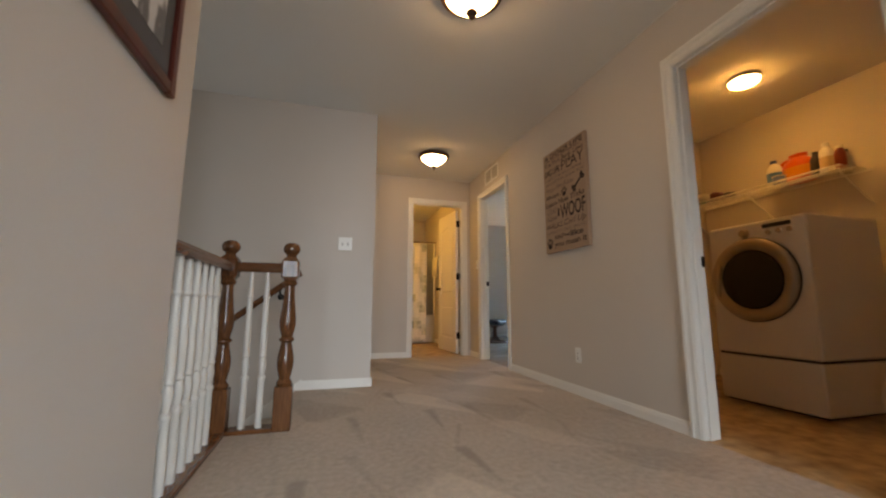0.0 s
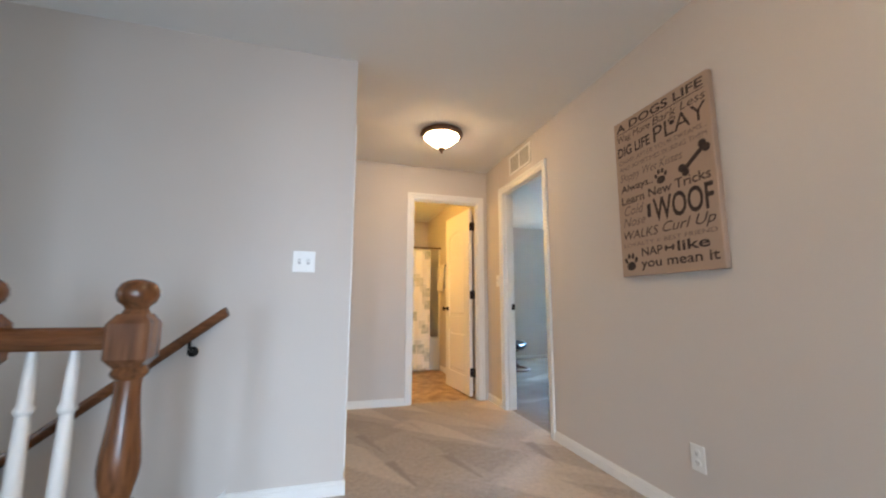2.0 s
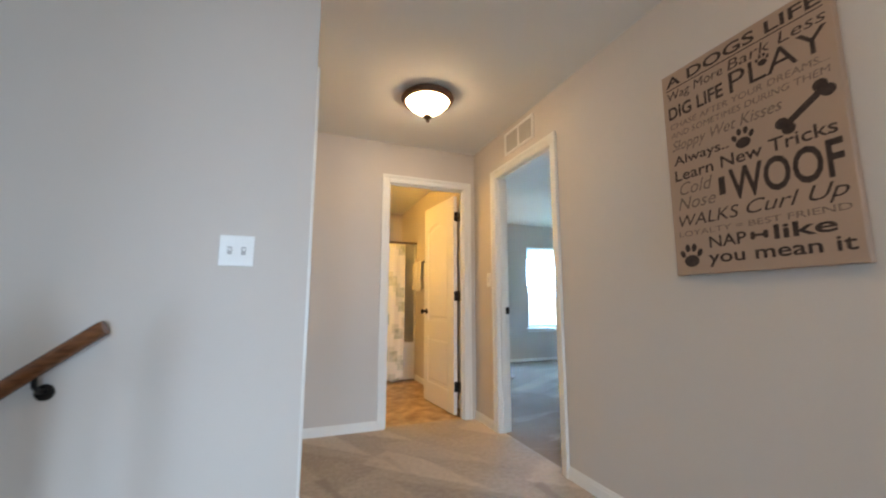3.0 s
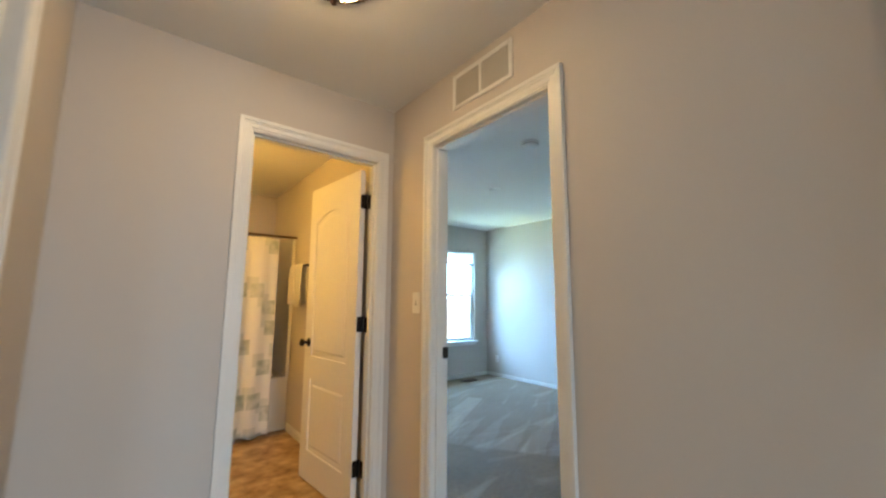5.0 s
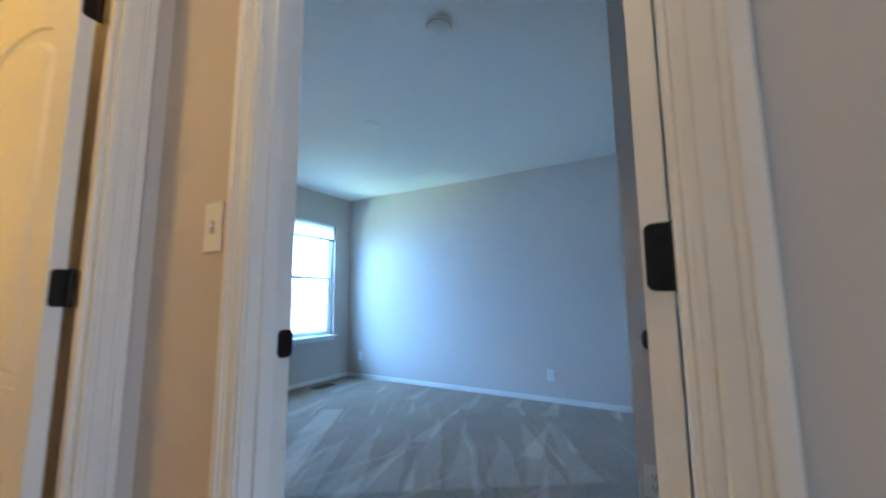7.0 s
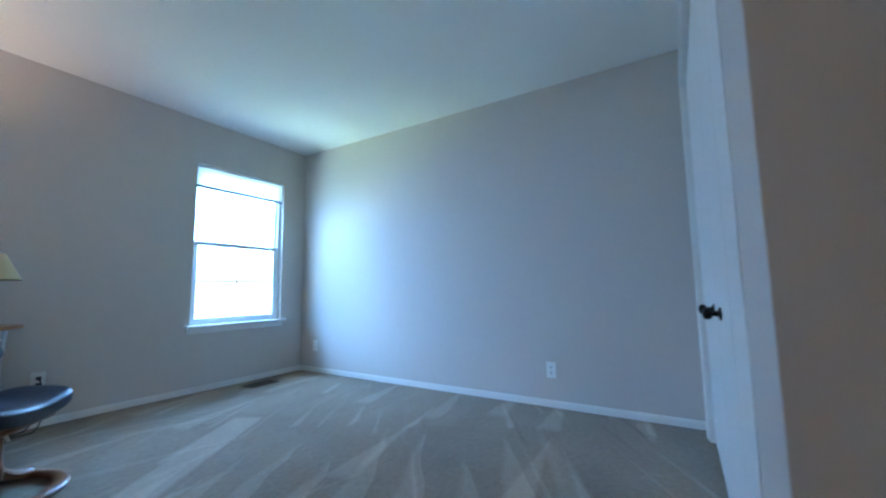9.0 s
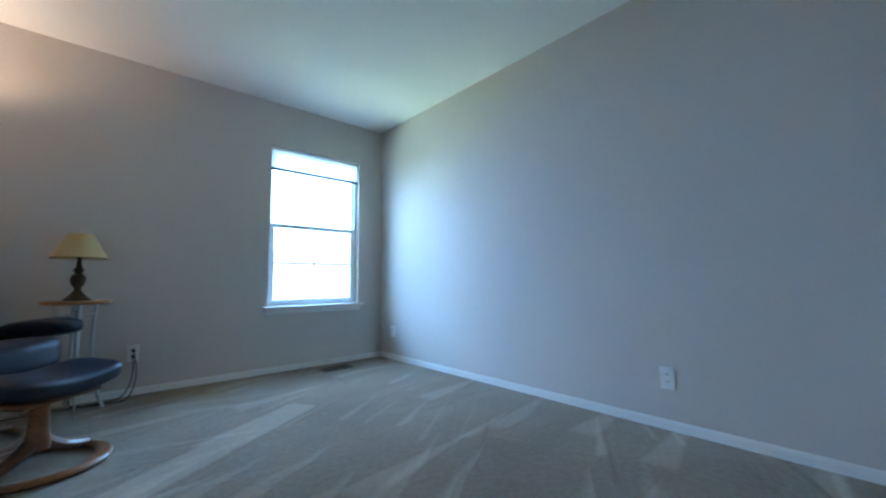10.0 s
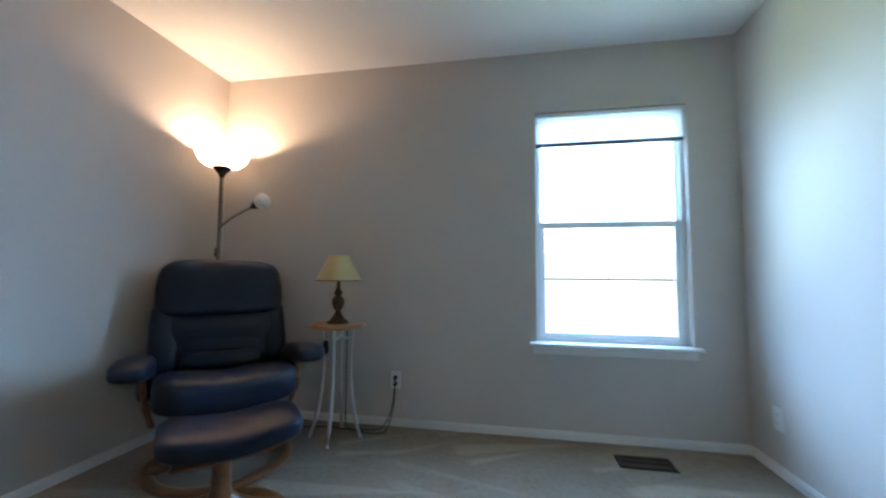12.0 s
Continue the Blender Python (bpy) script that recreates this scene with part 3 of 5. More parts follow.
# ---- balustrade ----
def newel(place, block=None):
    root = thing("newel_post", place, "dark-stained turned oak newel post with ball top", "newel post", "stair balustrade")
    part("base_block", boxed(-0.047, 0.047, -0.047, 0.047, 0.0, 0.235, bevel=0.005), OAK, root)
    part("turned_shaft", lathe([(0.036, 0.232), (0.041, 0.240), (0.043, 0.250), (0.036, 0.262), (0.030, 0.270), (0.033, 0.285), (0.042, 0.330), (0.045, 0.360), (0.043, 0.395), (0.034, 0.440), (0.029, 0.468), (0.030, 0.474), (0.040, 0.480), (0.042, 0.487), (0.039, 0.494), (0.030, 0.499), (0.033, 0.515), (0.042, 0.550), (0.045, 0.580), (0.043, 0.615), (0.036, 0.670), (0.030, 0.730), (0.028, 0.775), (0.029, 0.790), (0.038, 0.797), (0.042, 0.806), (0.038, 0.815), (0.032, 0.824)], 28), OAK, root, smooth=True)
    bm = bmesh.new()
    rings = []
    for h, z in ((0.030, 0.820), (0.0475, 0.842), (0.0475, 0.930), (0.031, 0.954)):
        c = h * 0.82
        rings.append([bm.verts.new((x, y, z)) for x, y in ((c, -h), (h, -c), (h, c), (c, h), (-c, h), (-h, c), (-h, -c), (-c, -h))])
    for a, b in zip(rings, rings[1:]):
        for k in range(8):
            bm.faces.new((a[k], a[(k + 1) % 8], b[(k + 1) % 8], b[k]))
    bm.faces.new(rings[0][::-1])
    bm.faces.new(rings[-1])
    part("top_block", bm, block or OAK, root, "square top block with chamfered ends")
    part("ball_top", lathe([(0.032, 0.952), (0.030, 0.958), (0.026, 0.966), (0.030, 0.974), (0.042, 0.984), (0.0475, 1.000), (0.0465, 1.014), (0.039, 1.030), (0.026, 1.039), (0.010, 1.043), (0.0, 1.044)], 28), OAK, root, smooth=True)
    return root


N1, N2 = (-0.475, 2.408), (-0.153, 2.408)
newel((*N1, 0))
# this top block is paler oak: the reflected daylight is partly put into its colour
newel((*N2, 0), material("sheen_oak", (0.25, 0.105, 0.050), 0.19, 0, 0.2, (55.0, 0.75), 9.0, 0.5, (1, 1, 0.10), (0.09, 0.036, 0.016)))
# slightly cream white, darkened further to put the pickets' shade into the paint
BALUSTER = material("white_baluster_paint", (0.70, 0.67, 0.63), 0.3, 0, 0.03, (30.0, 0.04))


def baluster(place):
    root = thing("baluster", place, "white painted turned wooden baluster", "baluster", "stair balustrade")
    part("spindle", lathe([(0.0185, 0.02), (0.0190, 0.10), (0.0175, 0.265), (0.0215, 0.272), (0.0225, 0.281), (0.0205, 0.290), (0.0145, 0.297), (0.0150, 0.310), (0.0195, 0.335), (0.0210, 0.355), (0.0180, 0.378), (0.0135, 0.392), (0.0200, 0.398), (0.0205, 0.406), (0.0170, 0.413), (0.0195, 0.440), (0.0185, 0.520), (0.0150, 0.690), (0.0135, 0.715), (0.0190, 0.722), (0.0195, 0.730), (0.0150, 0.737), (0.0145, 0.760), (0.0100, 0.866)], 16), BALUSTER, root, smooth=True)
    return root


first = baluster((N1[0], 1.573, 0))
for k in range(1, 7):
    copy_thing(first, pose(N1[0], 1.573 + 0.1035 * k, 0))
for x in (-0.358, -0.273):
    copy_thing(first, pose(x, N1[1], 0))


def rail_section(axis, a, b, c, z):
    bm = bmesh.new()
    prof = [(-0.024, 0.0), (-0.030, 0.016), (-0.028, 0.034), (-0.020, 0.048), (-0.008, 0.055), (0.008, 0.055), (0.020, 0.048), (0.028, 0.034), (0.030, 0.016), (0.024, 0.0)]
    ends = [[bm.verts.new((c + u, s, z + v) if axis == "y" else (s, c + u, z + v)) for u, v in prof] for s in (a, b)]
    for i in range(len(prof)):
        j = (i + 1) % len(prof)
        bm.faces.new((ends[0][i], ends[0][j], ends[1][j], ends[1][i]))
    bm.faces.new(ends[0])
    bm.faces.new(ends[1][::-1])
    bmesh.ops.recalc_face_normals(bm, faces=bm.faces)
    return bm


single("guard_rail", rail_section("y", 1.485, N1[1] - 0.047, N1[0], 0.865), OAKY, "dark-stained oak guard rail from wall to newel", "handrail", "stair balustrade")
single("guard_rail", rail_section("x", N1[0] + 0.047, N2[0] - 0.047, N1[1], 0.865), OAKX, "short dark-stained oak guard rail between newels", "handrail", "stair balustrade")
single("shoe_rail", boxed(-0.528, -0.423, 1.485, 2.361, 0, 0.021, bevel=0.004), OAKY, "dark oak shoe rail under the balusters", "rail", "stair balustrade")
single("shoe_rail", boxed(-0.428, -0.200, 2.363, 2.462, 0, 0.021, bevel=0.004), OAKX, "short dark oak shoe rail between newels", "rail", "stair balustrade")

# stairs down along the wall
stairs = thing("staircase", (-0.17, 2.468, 0), "beige carpeted stairs leading down beside the wall", "stairs")
for k in range(13):
    part("step", boxed(-0.26 * (k + 1) - 0.012, -0.26 * k, 0.0, 0.945, -0.192 * (k + 1) - 0.2, -0.192 * (k + 1), bevel=0.012), CARPET, stairs)
skirt = bmesh.new()
vs = [skirt.verts.new(c) for c in ((-0.12, 3.413, 0.086), (-0.12, 3.413, -0.16), (-3.3, 3.413, -2.51), (-3.3, 3.413, -2.20), (-0.12, 3.427, 0.086), (-0.12, 3.427, -0.16), (-3.3, 3.427, -2.51), (-3.3, 3.427, -2.20))]
for q in ((0, 1, 2, 3), (7, 6, 5, 4), (0, 4, 5, 1), (2, 6, 7, 3), (3, 7, 4, 0), (1, 5, 6, 2)):
    skirt.faces.new([vs[i] for i in q])
bmesh.ops.recalc_face_normals(skirt, faces=skirt.faces)
single("stair_skirt_trim", skirt, TRIM, "white painted skirt board following the stairs", "trim", kind="structure")
# open-side stair rail: an upright easing at the newel, then down beside the steps to the far wall
sr = thing("stair_rail", (-0.523, N1[1], 0.862), "dark-stained oak stair rail dropping from the newel beside the steps", "handrail", "stair balustrade")
part("top_easing", boxed(-0.085, 0.0, -0.024, 0.024, -0.02, 0.036, bevel=0.008), OAKX, sr)
part("upright_easing", boxed(-0.082, -0.045, -0.022, 0.022, -0.335, -0.012, bevel=0.008), OAK, sr)
part("rail", tube([(-0.050 - 0.35 * k, 0, -0.262 - 0.35 * k * 0.765) for k in range(10)], 0.030, 14, flat=0.95), OAKX, sr, smooth=True)
# wall handrail
hr = thing("wall_handrail", (-0.160, 3.365, 0.940), "dark-stained oak handrail on the stair wall with bronze brackets", "handrail")
slope = 0.766
part("rail", tube([(0.0, 0, 0), (-0.01, 0, -0.004)] + [(-0.3 * k, 0, -0.3 * k * slope) for k in range(1, 10)], 0.027, 14, flat=0.9), OAKX, hr, smooth=True)
for x in (-0.155, -1.1, -2.1):
    z = x * slope
    part("bracket", tube([(x, 0.062, z - 0.075), (x, 0.03, z - 0.07), (x, 0.004, z - 0.05), (x, 0.0, z - 0.02)], 0.0075, 8), BRONZE, hr, "dark bronze bracket", True)
    part("bracket_plate", lathe([(0.026, 0), (0.024, 0.006), (0.0, 0.008)], 16, Matrix.Translation((x, 0.062, z - 0.078)) @ Euler((radians(90), 0, 0)).to_matrix().to_4x4()), BRONZE, hr, "dark bronze bracket plate", True)


# ---- ceiling lamps ----
def bowl_lamp(name, x, y):
    root = thing(name, (x, y, H), "lit frosted glass bowl ceiling lamp with dark bronze rim and finial", "ceiling lamp", "hall ceiling lamps")
    part("pan", lathe([(0.150, 0), (0.178, -0.006), (0.184, -0.022), (0.175, -0.040), (0.152, -0.047), (0.146, -0.034)], 40), RIM, root, "dark bronze rim", True)
    part("bowl", lathe([(0.150, -0.036), (0.145, -0.048), (0.128, -0.068), (0.103, -0.090), (0.074, -0.111), (0.046, -0.129), (0.024, -0.141), (0.0, -0.143)], 40), BOWL, root, "glowing frosted glass bowl", True)
    part("finial", lathe([(0.014, -0.135), (0.031, -0.139), (0.034, -0.147), (0.028, -0.157), (0.014, -0.164), (0.010, -0.171), (0.014, -0.177), (0.009, -0.186), (0.0, -0.189)], 20), RIM, root, "dark bronze finial", True)
    return root


bowl_lamp("ceiling_lamp", 0.765, 1.820)
bowl_lamp("ceiling_lamp", 1.184, 4.222)

# ---- wall plates ----
SLOT = material("dark_slot", (0.02, 0.02, 0.02), 0.6)
TOGGLE_GAP = material("grey_toggle_slot", (0.45, 0.44, 0.43), 0.5)


def plate(name, m, w, kind, label):
    """A wall plate in its own x (across) and z (up), facing -y."""
    root = thing(name, (0, 0, 0), label, "wall plate")
    root.matrix_basis = m
    part("cover", boxed(-w / 2, w / 2, -0.006, 0, -0.0575, 0.0575, bevel=0.003, seg=2), PLATE, root)
    if kind == "outlet":
        for z in (-0.02, 0.02):
            part("socket", lathe([(0.017, 0), (0.0165, 0.003), (0.0, 0.003)], 16, Matrix.Translation((0, -0.006, z)) @ Euler((radians(90), 0, 0)).to_matrix().to_4x4()), PLATE, root)
            for x in (-0.0065, 0.0065):
                part("slot", boxed(x - 0.0013, x + 0.0013, -0.0098, -0.0085, z - 0.002, z + 0.007), SLOT, root, "dark socket slot")
            part("slot", boxed(-0.002, 0.002, -0.0098, -0.0085, z - 0.0105, z - 0.0065), SLOT, root, "dark socket slot")
    else:
        for x in ([0.0] if kind == "switch" else [-0.023, 0.023]):
            part("toggle_frame", boxed(x - 0.0075, x + 0.0075, -0.0075, -0.005, -0.0145, 0.0145, bevel=0.001), TOGGLE_GAP, root, "shaded toggle slot")
            part("toggle", boxed(x - 0.0045, x + 0.0045, -0.017, -0.006, -0.001, 0.009, bevel=0.002), PLATE, root)
    return root


FACE_W, FACE_S, FACE_E, FACE_N = (lambda x, y, z: pose(x, y, z, 0, 0, -90)), (lambda x, y, z: pose(x, y, z)), (lambda x, y, z: pose(x, y, z, 0, 0, 90)), (lambda x, y, z: pose(x, y, z, 0, 0, 180))
plate("light_switch", FACE_S(0.18, 3.427, 1.208), 0.116, "double", "white double toggle light switch plate on the wall")
plate("light_switch", FACE_W(E0, 4.80, 1.216), 0.071, "switch", "white single toggle light switch beside the door")
plate("power_outlet", FACE_W(E0, 2.66, 0.300), 0.071, "outlet", "white duplex power outlet above the hall baseboard")
plate("power_outlet", FACE_W(5.48, 5.013, 0.265), 0.071, "outlet", "white duplex power outlet low on the bedroom wall")
plate("power_outlet", FACE_W(5.48, 7.577, 0.277), 0.071, "outlet", "white duplex power outlet near the window corner")
plate("power_outlet", FACE_S(3.403, 7.81, 0.295), 0.071, "outlet", "white duplex power outlet with two black plugs")
plate("power_outlet", FACE_W(3.21, 4.012, 0.355), 0.071, "outlet", "white duplex power outlet on the closet side wall")

# ---- return air grille ----
grille = thing("air_grille", (E0, 4.275, 2.305), "white metal return air grille above the bedroom door", "air vent")
part("backing", boxed(-0.004, 0, -0.19, 0.19, -0.08, 0.08), material("grille_shade", (0.42, 0.40, 0.36), 0.7), grille, "shaded duct behind the slats")
bm = bmesh.new()
for y0, y1, z0, z1 in ((-0.205, -0.182, -0.095, 0.095), (0.182, 0.205, -0.095, 0.095), (-0.182, 0.182, 0.074, 0.095), (-0.182, 0.182, -0.095, -0.074), (-0.009, 0.009, -0.074, 0.074)):
    box(bm, -0.010, 0, y0, y1, z0, z1, 0.002)
part("frame", bm, TRIM, grille)
SLAT = material("grille_slat_paint", (0.60, 0.57, 0.53), 0.4)
for half in (-1, 1):
    for k in range(14):
        bm = boxed(-0.0085, -0.002, -0.0865, 0.0865, -0.0007, 0.0007)
        bm.transform(Matrix.Translation((0, half * 0.0955, -0.069 + 0.0106 * k)) @ Euler((0, radians(-35), 0)).to_matrix().to_4x4())
        part("slat", bm, SLAT, grille)


# ---- framed picture on the near wall ----
pic = thing("framed_picture", (-0.43, 1.035, 1.66), "dark red framed print with charcoal mat on the wall", "picture")
REDWOOD = wood("dark_red_frame_wood", (0.13, 0.022, 0.014), (0.06, 0.010, 0.007), 0.3, "Z")
for y0, y1, z0, z1 in ((-0.25, -0.212, -0.36, 0.36), (0.212, 0.25, -0.36, 0.36), (-0.212, 0.212, 0.322, 0.36), (-0.212, 0.212, -0.36, -0.322)):
    part("frame_rail", boxed(0.002, 0.026, y0, y1, z0, z1, bevel=0.004), REDWOOD, pic)
part("mat_board", boxed(0.004, 0.014, -0.212, 0.212, -0.322, 0.322), material("charcoal_mat", (0.075, 0.075, 0.08), 0.8), pic, "charcoal mat board")
PRINT = bpy.data.materials.new("grey_brush_print")
PRINT.use_nodes = True
pt = PRINT.node_tree
wav = pt.nodes.new("ShaderNodeTexWave")
wav.inputs["Scale"].default_value, wav.inputs["Distortion"].default_value, wav.inputs["Detail"].default_value = 5.0, 9.0, 4.0
pco = pt.nodes.new("ShaderNodeTexCoord")
pmp = pt.nodes.new("ShaderNodeMapping")
pmp.inputs["Rotation"].default_value, pmp.inputs["Scale"].default_value = (radians(35), 0, 0), (1, 3.2, 0.8)
pt.links.new(pco.outputs["Object"], pmp.inputs[0])
pt.links.new(pmp.outputs[0], wav.inputs[0])
prm = pt.nodes.new("ShaderNodeValToRGB")
prm.color_ramp.elements[0].color, prm.color_ramp.elements[1].color = (0.10, 0.10, 0.11, 1), (0.62, 0.62, 0.62, 1)
prm.color_ramp.elements[0].position, prm.color_ramp.elements[1].position = 0.35, 0.75
pt.links.new(wav.outputs[0], prm.inputs[0])
pt.links.new(prm.outputs[0], pt.nodes["Principled BSDF"].inputs["Base Color"])
pt.nodes["Principled BSDF"].inputs["Roughness"].default_value = 0.4
part("print", boxed(0.010, 0.0165, -0.155, 0.155, -0.25, 0.25), PRINT, pic, "grey and white abstract print")

# ---- canvas sign ----
SY0, SY1, SZ0, SZ1 = 2.418, 3.016, 1.135, 2.040
sign = thing("canvas_sign", (E0, SY1, SZ1), "tan wrapped canvas sign with dark brown dog sayings", "wall sign")
CANVAS = material("tan_canvas", (0.40, 0.285, 0.215), 0.85, 0, 0.05, (420.0, 0.25), 5.0, 0.2)
INK = material("dark_brown_ink", (0.055, 0.038, 0.032), 0.8, 0, 0.25, (70.0, 0.0), 30.0, 0.2)
INK2 = material("grey_brown_ink", (0.17, 0.125, 0.10), 0.8, 0, 0.2, (70.0, 0.0), 30.0, 0.2)
SW, SH = SY1 - SY0, SZ1 - SZ0
part("canvas", boxed(-0.034, -0.002, -SW, 0, -SH, 0, bevel=0.004, seg=2), CANVAS, sign)


def ink(name, bm, mat):
    """Places flat work drawn in u (right), v (down), 0 to 1, on the canvas face."""
    for v in bm.verts:
        v.co = Vector((-0.0345 - v.co.z, -v.co.x * SW, -v.co.y * SH))
    bmesh.ops.recalc_face_normals(bm, faces=bm.faces)
    return part(name, bm, mat, sign)


def words(text, u0, u1, v0, v1, mat=None, shear=0.0, weight=0.0):
    cu = bpy.data.curves.new("words", "FONT")
    cu.body, cu.shear, cu.offset, cu.resolution_u = text, shear, weight, 3
    ob = bpy.data.objects.new("words", cu)
    scene.collection.objects.link(ob)
    me = bpy.data.meshes.new_from_object(ob.evaluated_get(bpy.context.evaluated_depsgraph_get()))
    bpy.data.objects.remove(ob)
    bm = bmesh.new()
    bm.from_mesh(me)
    bpy.data.meshes.remove(me)
    xs, ys = [v.co.x for v in bm.verts], [v.co.y for v in bm.verts]
    x0, x1, y0, y1 = min(xs), max(xs), min(ys), max(ys)
    for v in bm.verts:
        v.co = Vector((u0 + (v.co.x - x0) / (x1 - x0) * (u1 - u0), v1 - (v.co.y - y0) / (y1 - y0) * (v1 - v0), 0.0006))
    for v in bm.verts:
        v.tag = False
    for v in list(bm.verts):  # one part a letter
        if v.tag:
            continue
        island, todo = [], [v]
        v.tag = True
        while todo:
            w = todo.pop()
            island.append(w)
            for e in w.link_edges:
                o = e.other_vert(w)
                if not o.tag:
                    o.tag = True
                    todo.append(o)
        one, made = bmesh.new(), {}
        for w in island:
            made[w] = one.verts.new(w.co)
        for f in {f for w in island for f in w.link_faces}:
            one.faces.new([made[w] for w in f.verts])
        ink("letter", one, mat or INK)
    bm.free()


def blob(bm, u, v, ru, rv, turn=0.0, n=16):
    pts = []
    for k in range(n):
        a = 2 * math.pi * k / n
        x, y = ru * SW * math.cos(a), rv * SW * math.sin(a)
        x, y = x * math.cos(turn) - y * math.sin(turn), x * math.sin(turn) + y * math.cos(turn)
        pts.append(bm.verts.new((u + x / SW, v + y / SH, 0.0008)))
    bm.faces.new(pts)


def paw(u, v, s):
    bm = bmesh.new()
    blob(bm, u, v + 0.028 * s, 0.046 * s, 0.036 * s)
    for du, dv, tilt in ((-0.052, -0.002, -0.4), (-0.020, -0.024, -0.1), (0.020, -0.024, 0.1), (0.052, -0.002, 0.4)):
        blob(bm, u + du * s, v + dv * s, 0.015 * s, 0.024 * s, tilt)
    ink("paw_print", bm, INK)


def bone(u, v, l, r, turn):
    bm = bmesh.new()
    c, s = math.cos(turn), math.sin(turn)
    put = lambda a, b: (u + (a * c - b * s), v + (a * s + b * c) * SW / SH)
    bm.faces.new([bm.verts.new((*put(a, b), 0.0006)) for a, b in ((-l, -r * 0.55), (l, -r * 0.55), (l, r * 0.55), (-l, r * 0.55))])
    for a in (-l, l):
        for b in (-r * 0.75, r * 0.75):
            blob(bm, *put(a, b), r, r)
    ink("bone", bm, INK)


words("A DOGS LIFE", 0.035, 0.96, 0.022, 0.073, weight=0.02)
bm = bmesh.new()
bm.faces.new([bm.verts.new((u, v, 0.0006)) for u, v in ((0.035, 0.082), (0.965, 0.082), (0.965, 0.087), (0.035, 0.087))])
ink("rule_line", bm, INK)
words("Wag More", 0.04, 0.44, 0.098, 0.155, None, 0.1)
words("Bark Less", 0.47, 0.97, 0.096, 0.142, None, 0.15)
words("DIG LIFE", 0.04, 0.43, 0.175, 0.240, weight=0.025)
words("PLAY", 0.47, 0.97, 0.152, 0.245, weight=0.0)
paw(0.665, 0.165, 0.55)
words("CHASE AFTER YOUR DREAMS...", 0.045, 0.96, 0.262, 0.290, INK2, 0.1)
words("AND SOMETIMES DURING THEM", 0.045, 0.96, 0.307, 0.335, INK2, 0.1)
words("Sloppy Wet Kisses", 0.045, 0.735, 0.352, 0.417, INK2, 0.3)
bone(0.83, 0.425, 0.115, 0.034, -0.62)
words("Always..", 0.05, 0.43, 0.430, 0.488, weight=0.012)
paw(0.515, 0.448, 0.95)
words("Learn New Tricks", 0.05, 0.955, 0.500, 0.553, weight=0.012)
words("Cold", 0.075, 0.31, 0.565, 0.625, INK2, 0.3)
words("Nose", 0.055, 0.32, 0.637, 0.695, INK2, 0.3)
words("1", 0.345, 0.385, 0.590, 0.668, weight=0.015)
words("WOOF", 0.41, 0.965, 0.568, 0.705, weight=0.02)
words("WALKS", 0.05, 0.45, 0.722, 0.775, None, 0.2)
words("Curl Up", 0.49, 0.965, 0.716, 0.790, None, 0.35)
words("LOYALTY = BEST FRIEND", 0.045, 0.965, 0.797, 0.822, INK2)
words("NAP", 0.25, 0.475, 0.838, 0.888, weight=0.01)
bone(0.545, 0.862, 0.035, 0.014, 0.0)
words("like", 0.62, 0.90, 0.832, 0.888, weight=0.02)
paw(0.12, 0.905, 1.15)
words("you mean it", 0.235, 0.965, 0.905, 0.972, weight=0.015)


# ---- bedroom window ----
win = thing("window_1", (4.754, 7.81, 0.57), "white double-hung window with raised shade, bright daylight outside", "window")
win["kind"] = "structure"
VINYL_WHITE = frosted("white_window_vinyl", (0.82, 0.84, 0.86), 0.13)
# dark grey puts the muntins' backlit shade into their colour
MUNTIN = material("backlit_muntin_grey", (0.12, 0.13, 0.15), 0.4)
HW, HT = 0.446, 1.47
part("sill", boxed(-0.485, 0.485, -0.050, 0.045, -0.016, 0.006, bevel=0.004), TRIM, win, "white window stool")
part("apron", boxed(-0.465, 0.465, -0.014, 0, -0.066, -0.016, bevel=0.003), TRIM, win)
for a, b in ((-HW, -HW + 0.028), (HW - 0.028, HW)):
    part("frame", boxed(a, b, 0.045, 0.115, 0.006, HT, bevel=0.003), VINYL_WHITE, win)
part("frame", boxed(-HW, HW, 0.045, 0.115, HT - 0.028, HT, bevel=0.003), VINYL_WHITE, win)
part("frame", boxed(-HW, HW, 0.045, 0.115, 0.006, 0.024, bevel=0.003), VINYL_WHITE, win)
for name, y, z0, z1 in (("lower_sash", 0.052, 0.024, 0.762), ("upper_sash", 0.082, 0.730, HT - 0.028)):
    bm = bmesh.new()
    w = HW - 0.028
    s = 0.034 if name == "lower_sash" else 0.014
    box(bm, -w, -w + s, y, y + 0.026, z0, z1, 0.003)
    box(bm, w - s, w, y, y + 0.026, z0, z1, 0.003)
    box(bm, -w + s, w - s, y, y + 0.026, z0, z0 + 0.036, 0.003)
    box(bm, -w + s, w - s, y, y + 0.026, z1 - 0.040, z1, 0.003)
    sash = part(name, bm, VINYL_WHITE, win)
    pane = part("pane", boxed(-w + s, w - s, y + 0.012, y + 0.015, z0 + 0.036, z1 - 0.034), GLASS, sash, "clear window pane")
    pane.visible_shadow = False
    if name == "lower_sash":
        part("muntin", boxed(-w + 0.034, w - 0.034, y + 0.016, y + 0.022, 0.392, 0.402), MUNTIN, sash)
        part("muntin", boxed(-0.003, 0.003, y + 0.0165, y + 0.0215, z0 + 0.036, z1 - 0.034), MUNTIN, sash)
SHADE = frosted("white_cellular_shade", (0.95, 0.96, 0.97), 0.96)
blind = thing("window_shade", (4.754, 7.81, 2.04), "white cellular window shade drawn up, with dark bottom rail", "window shade")
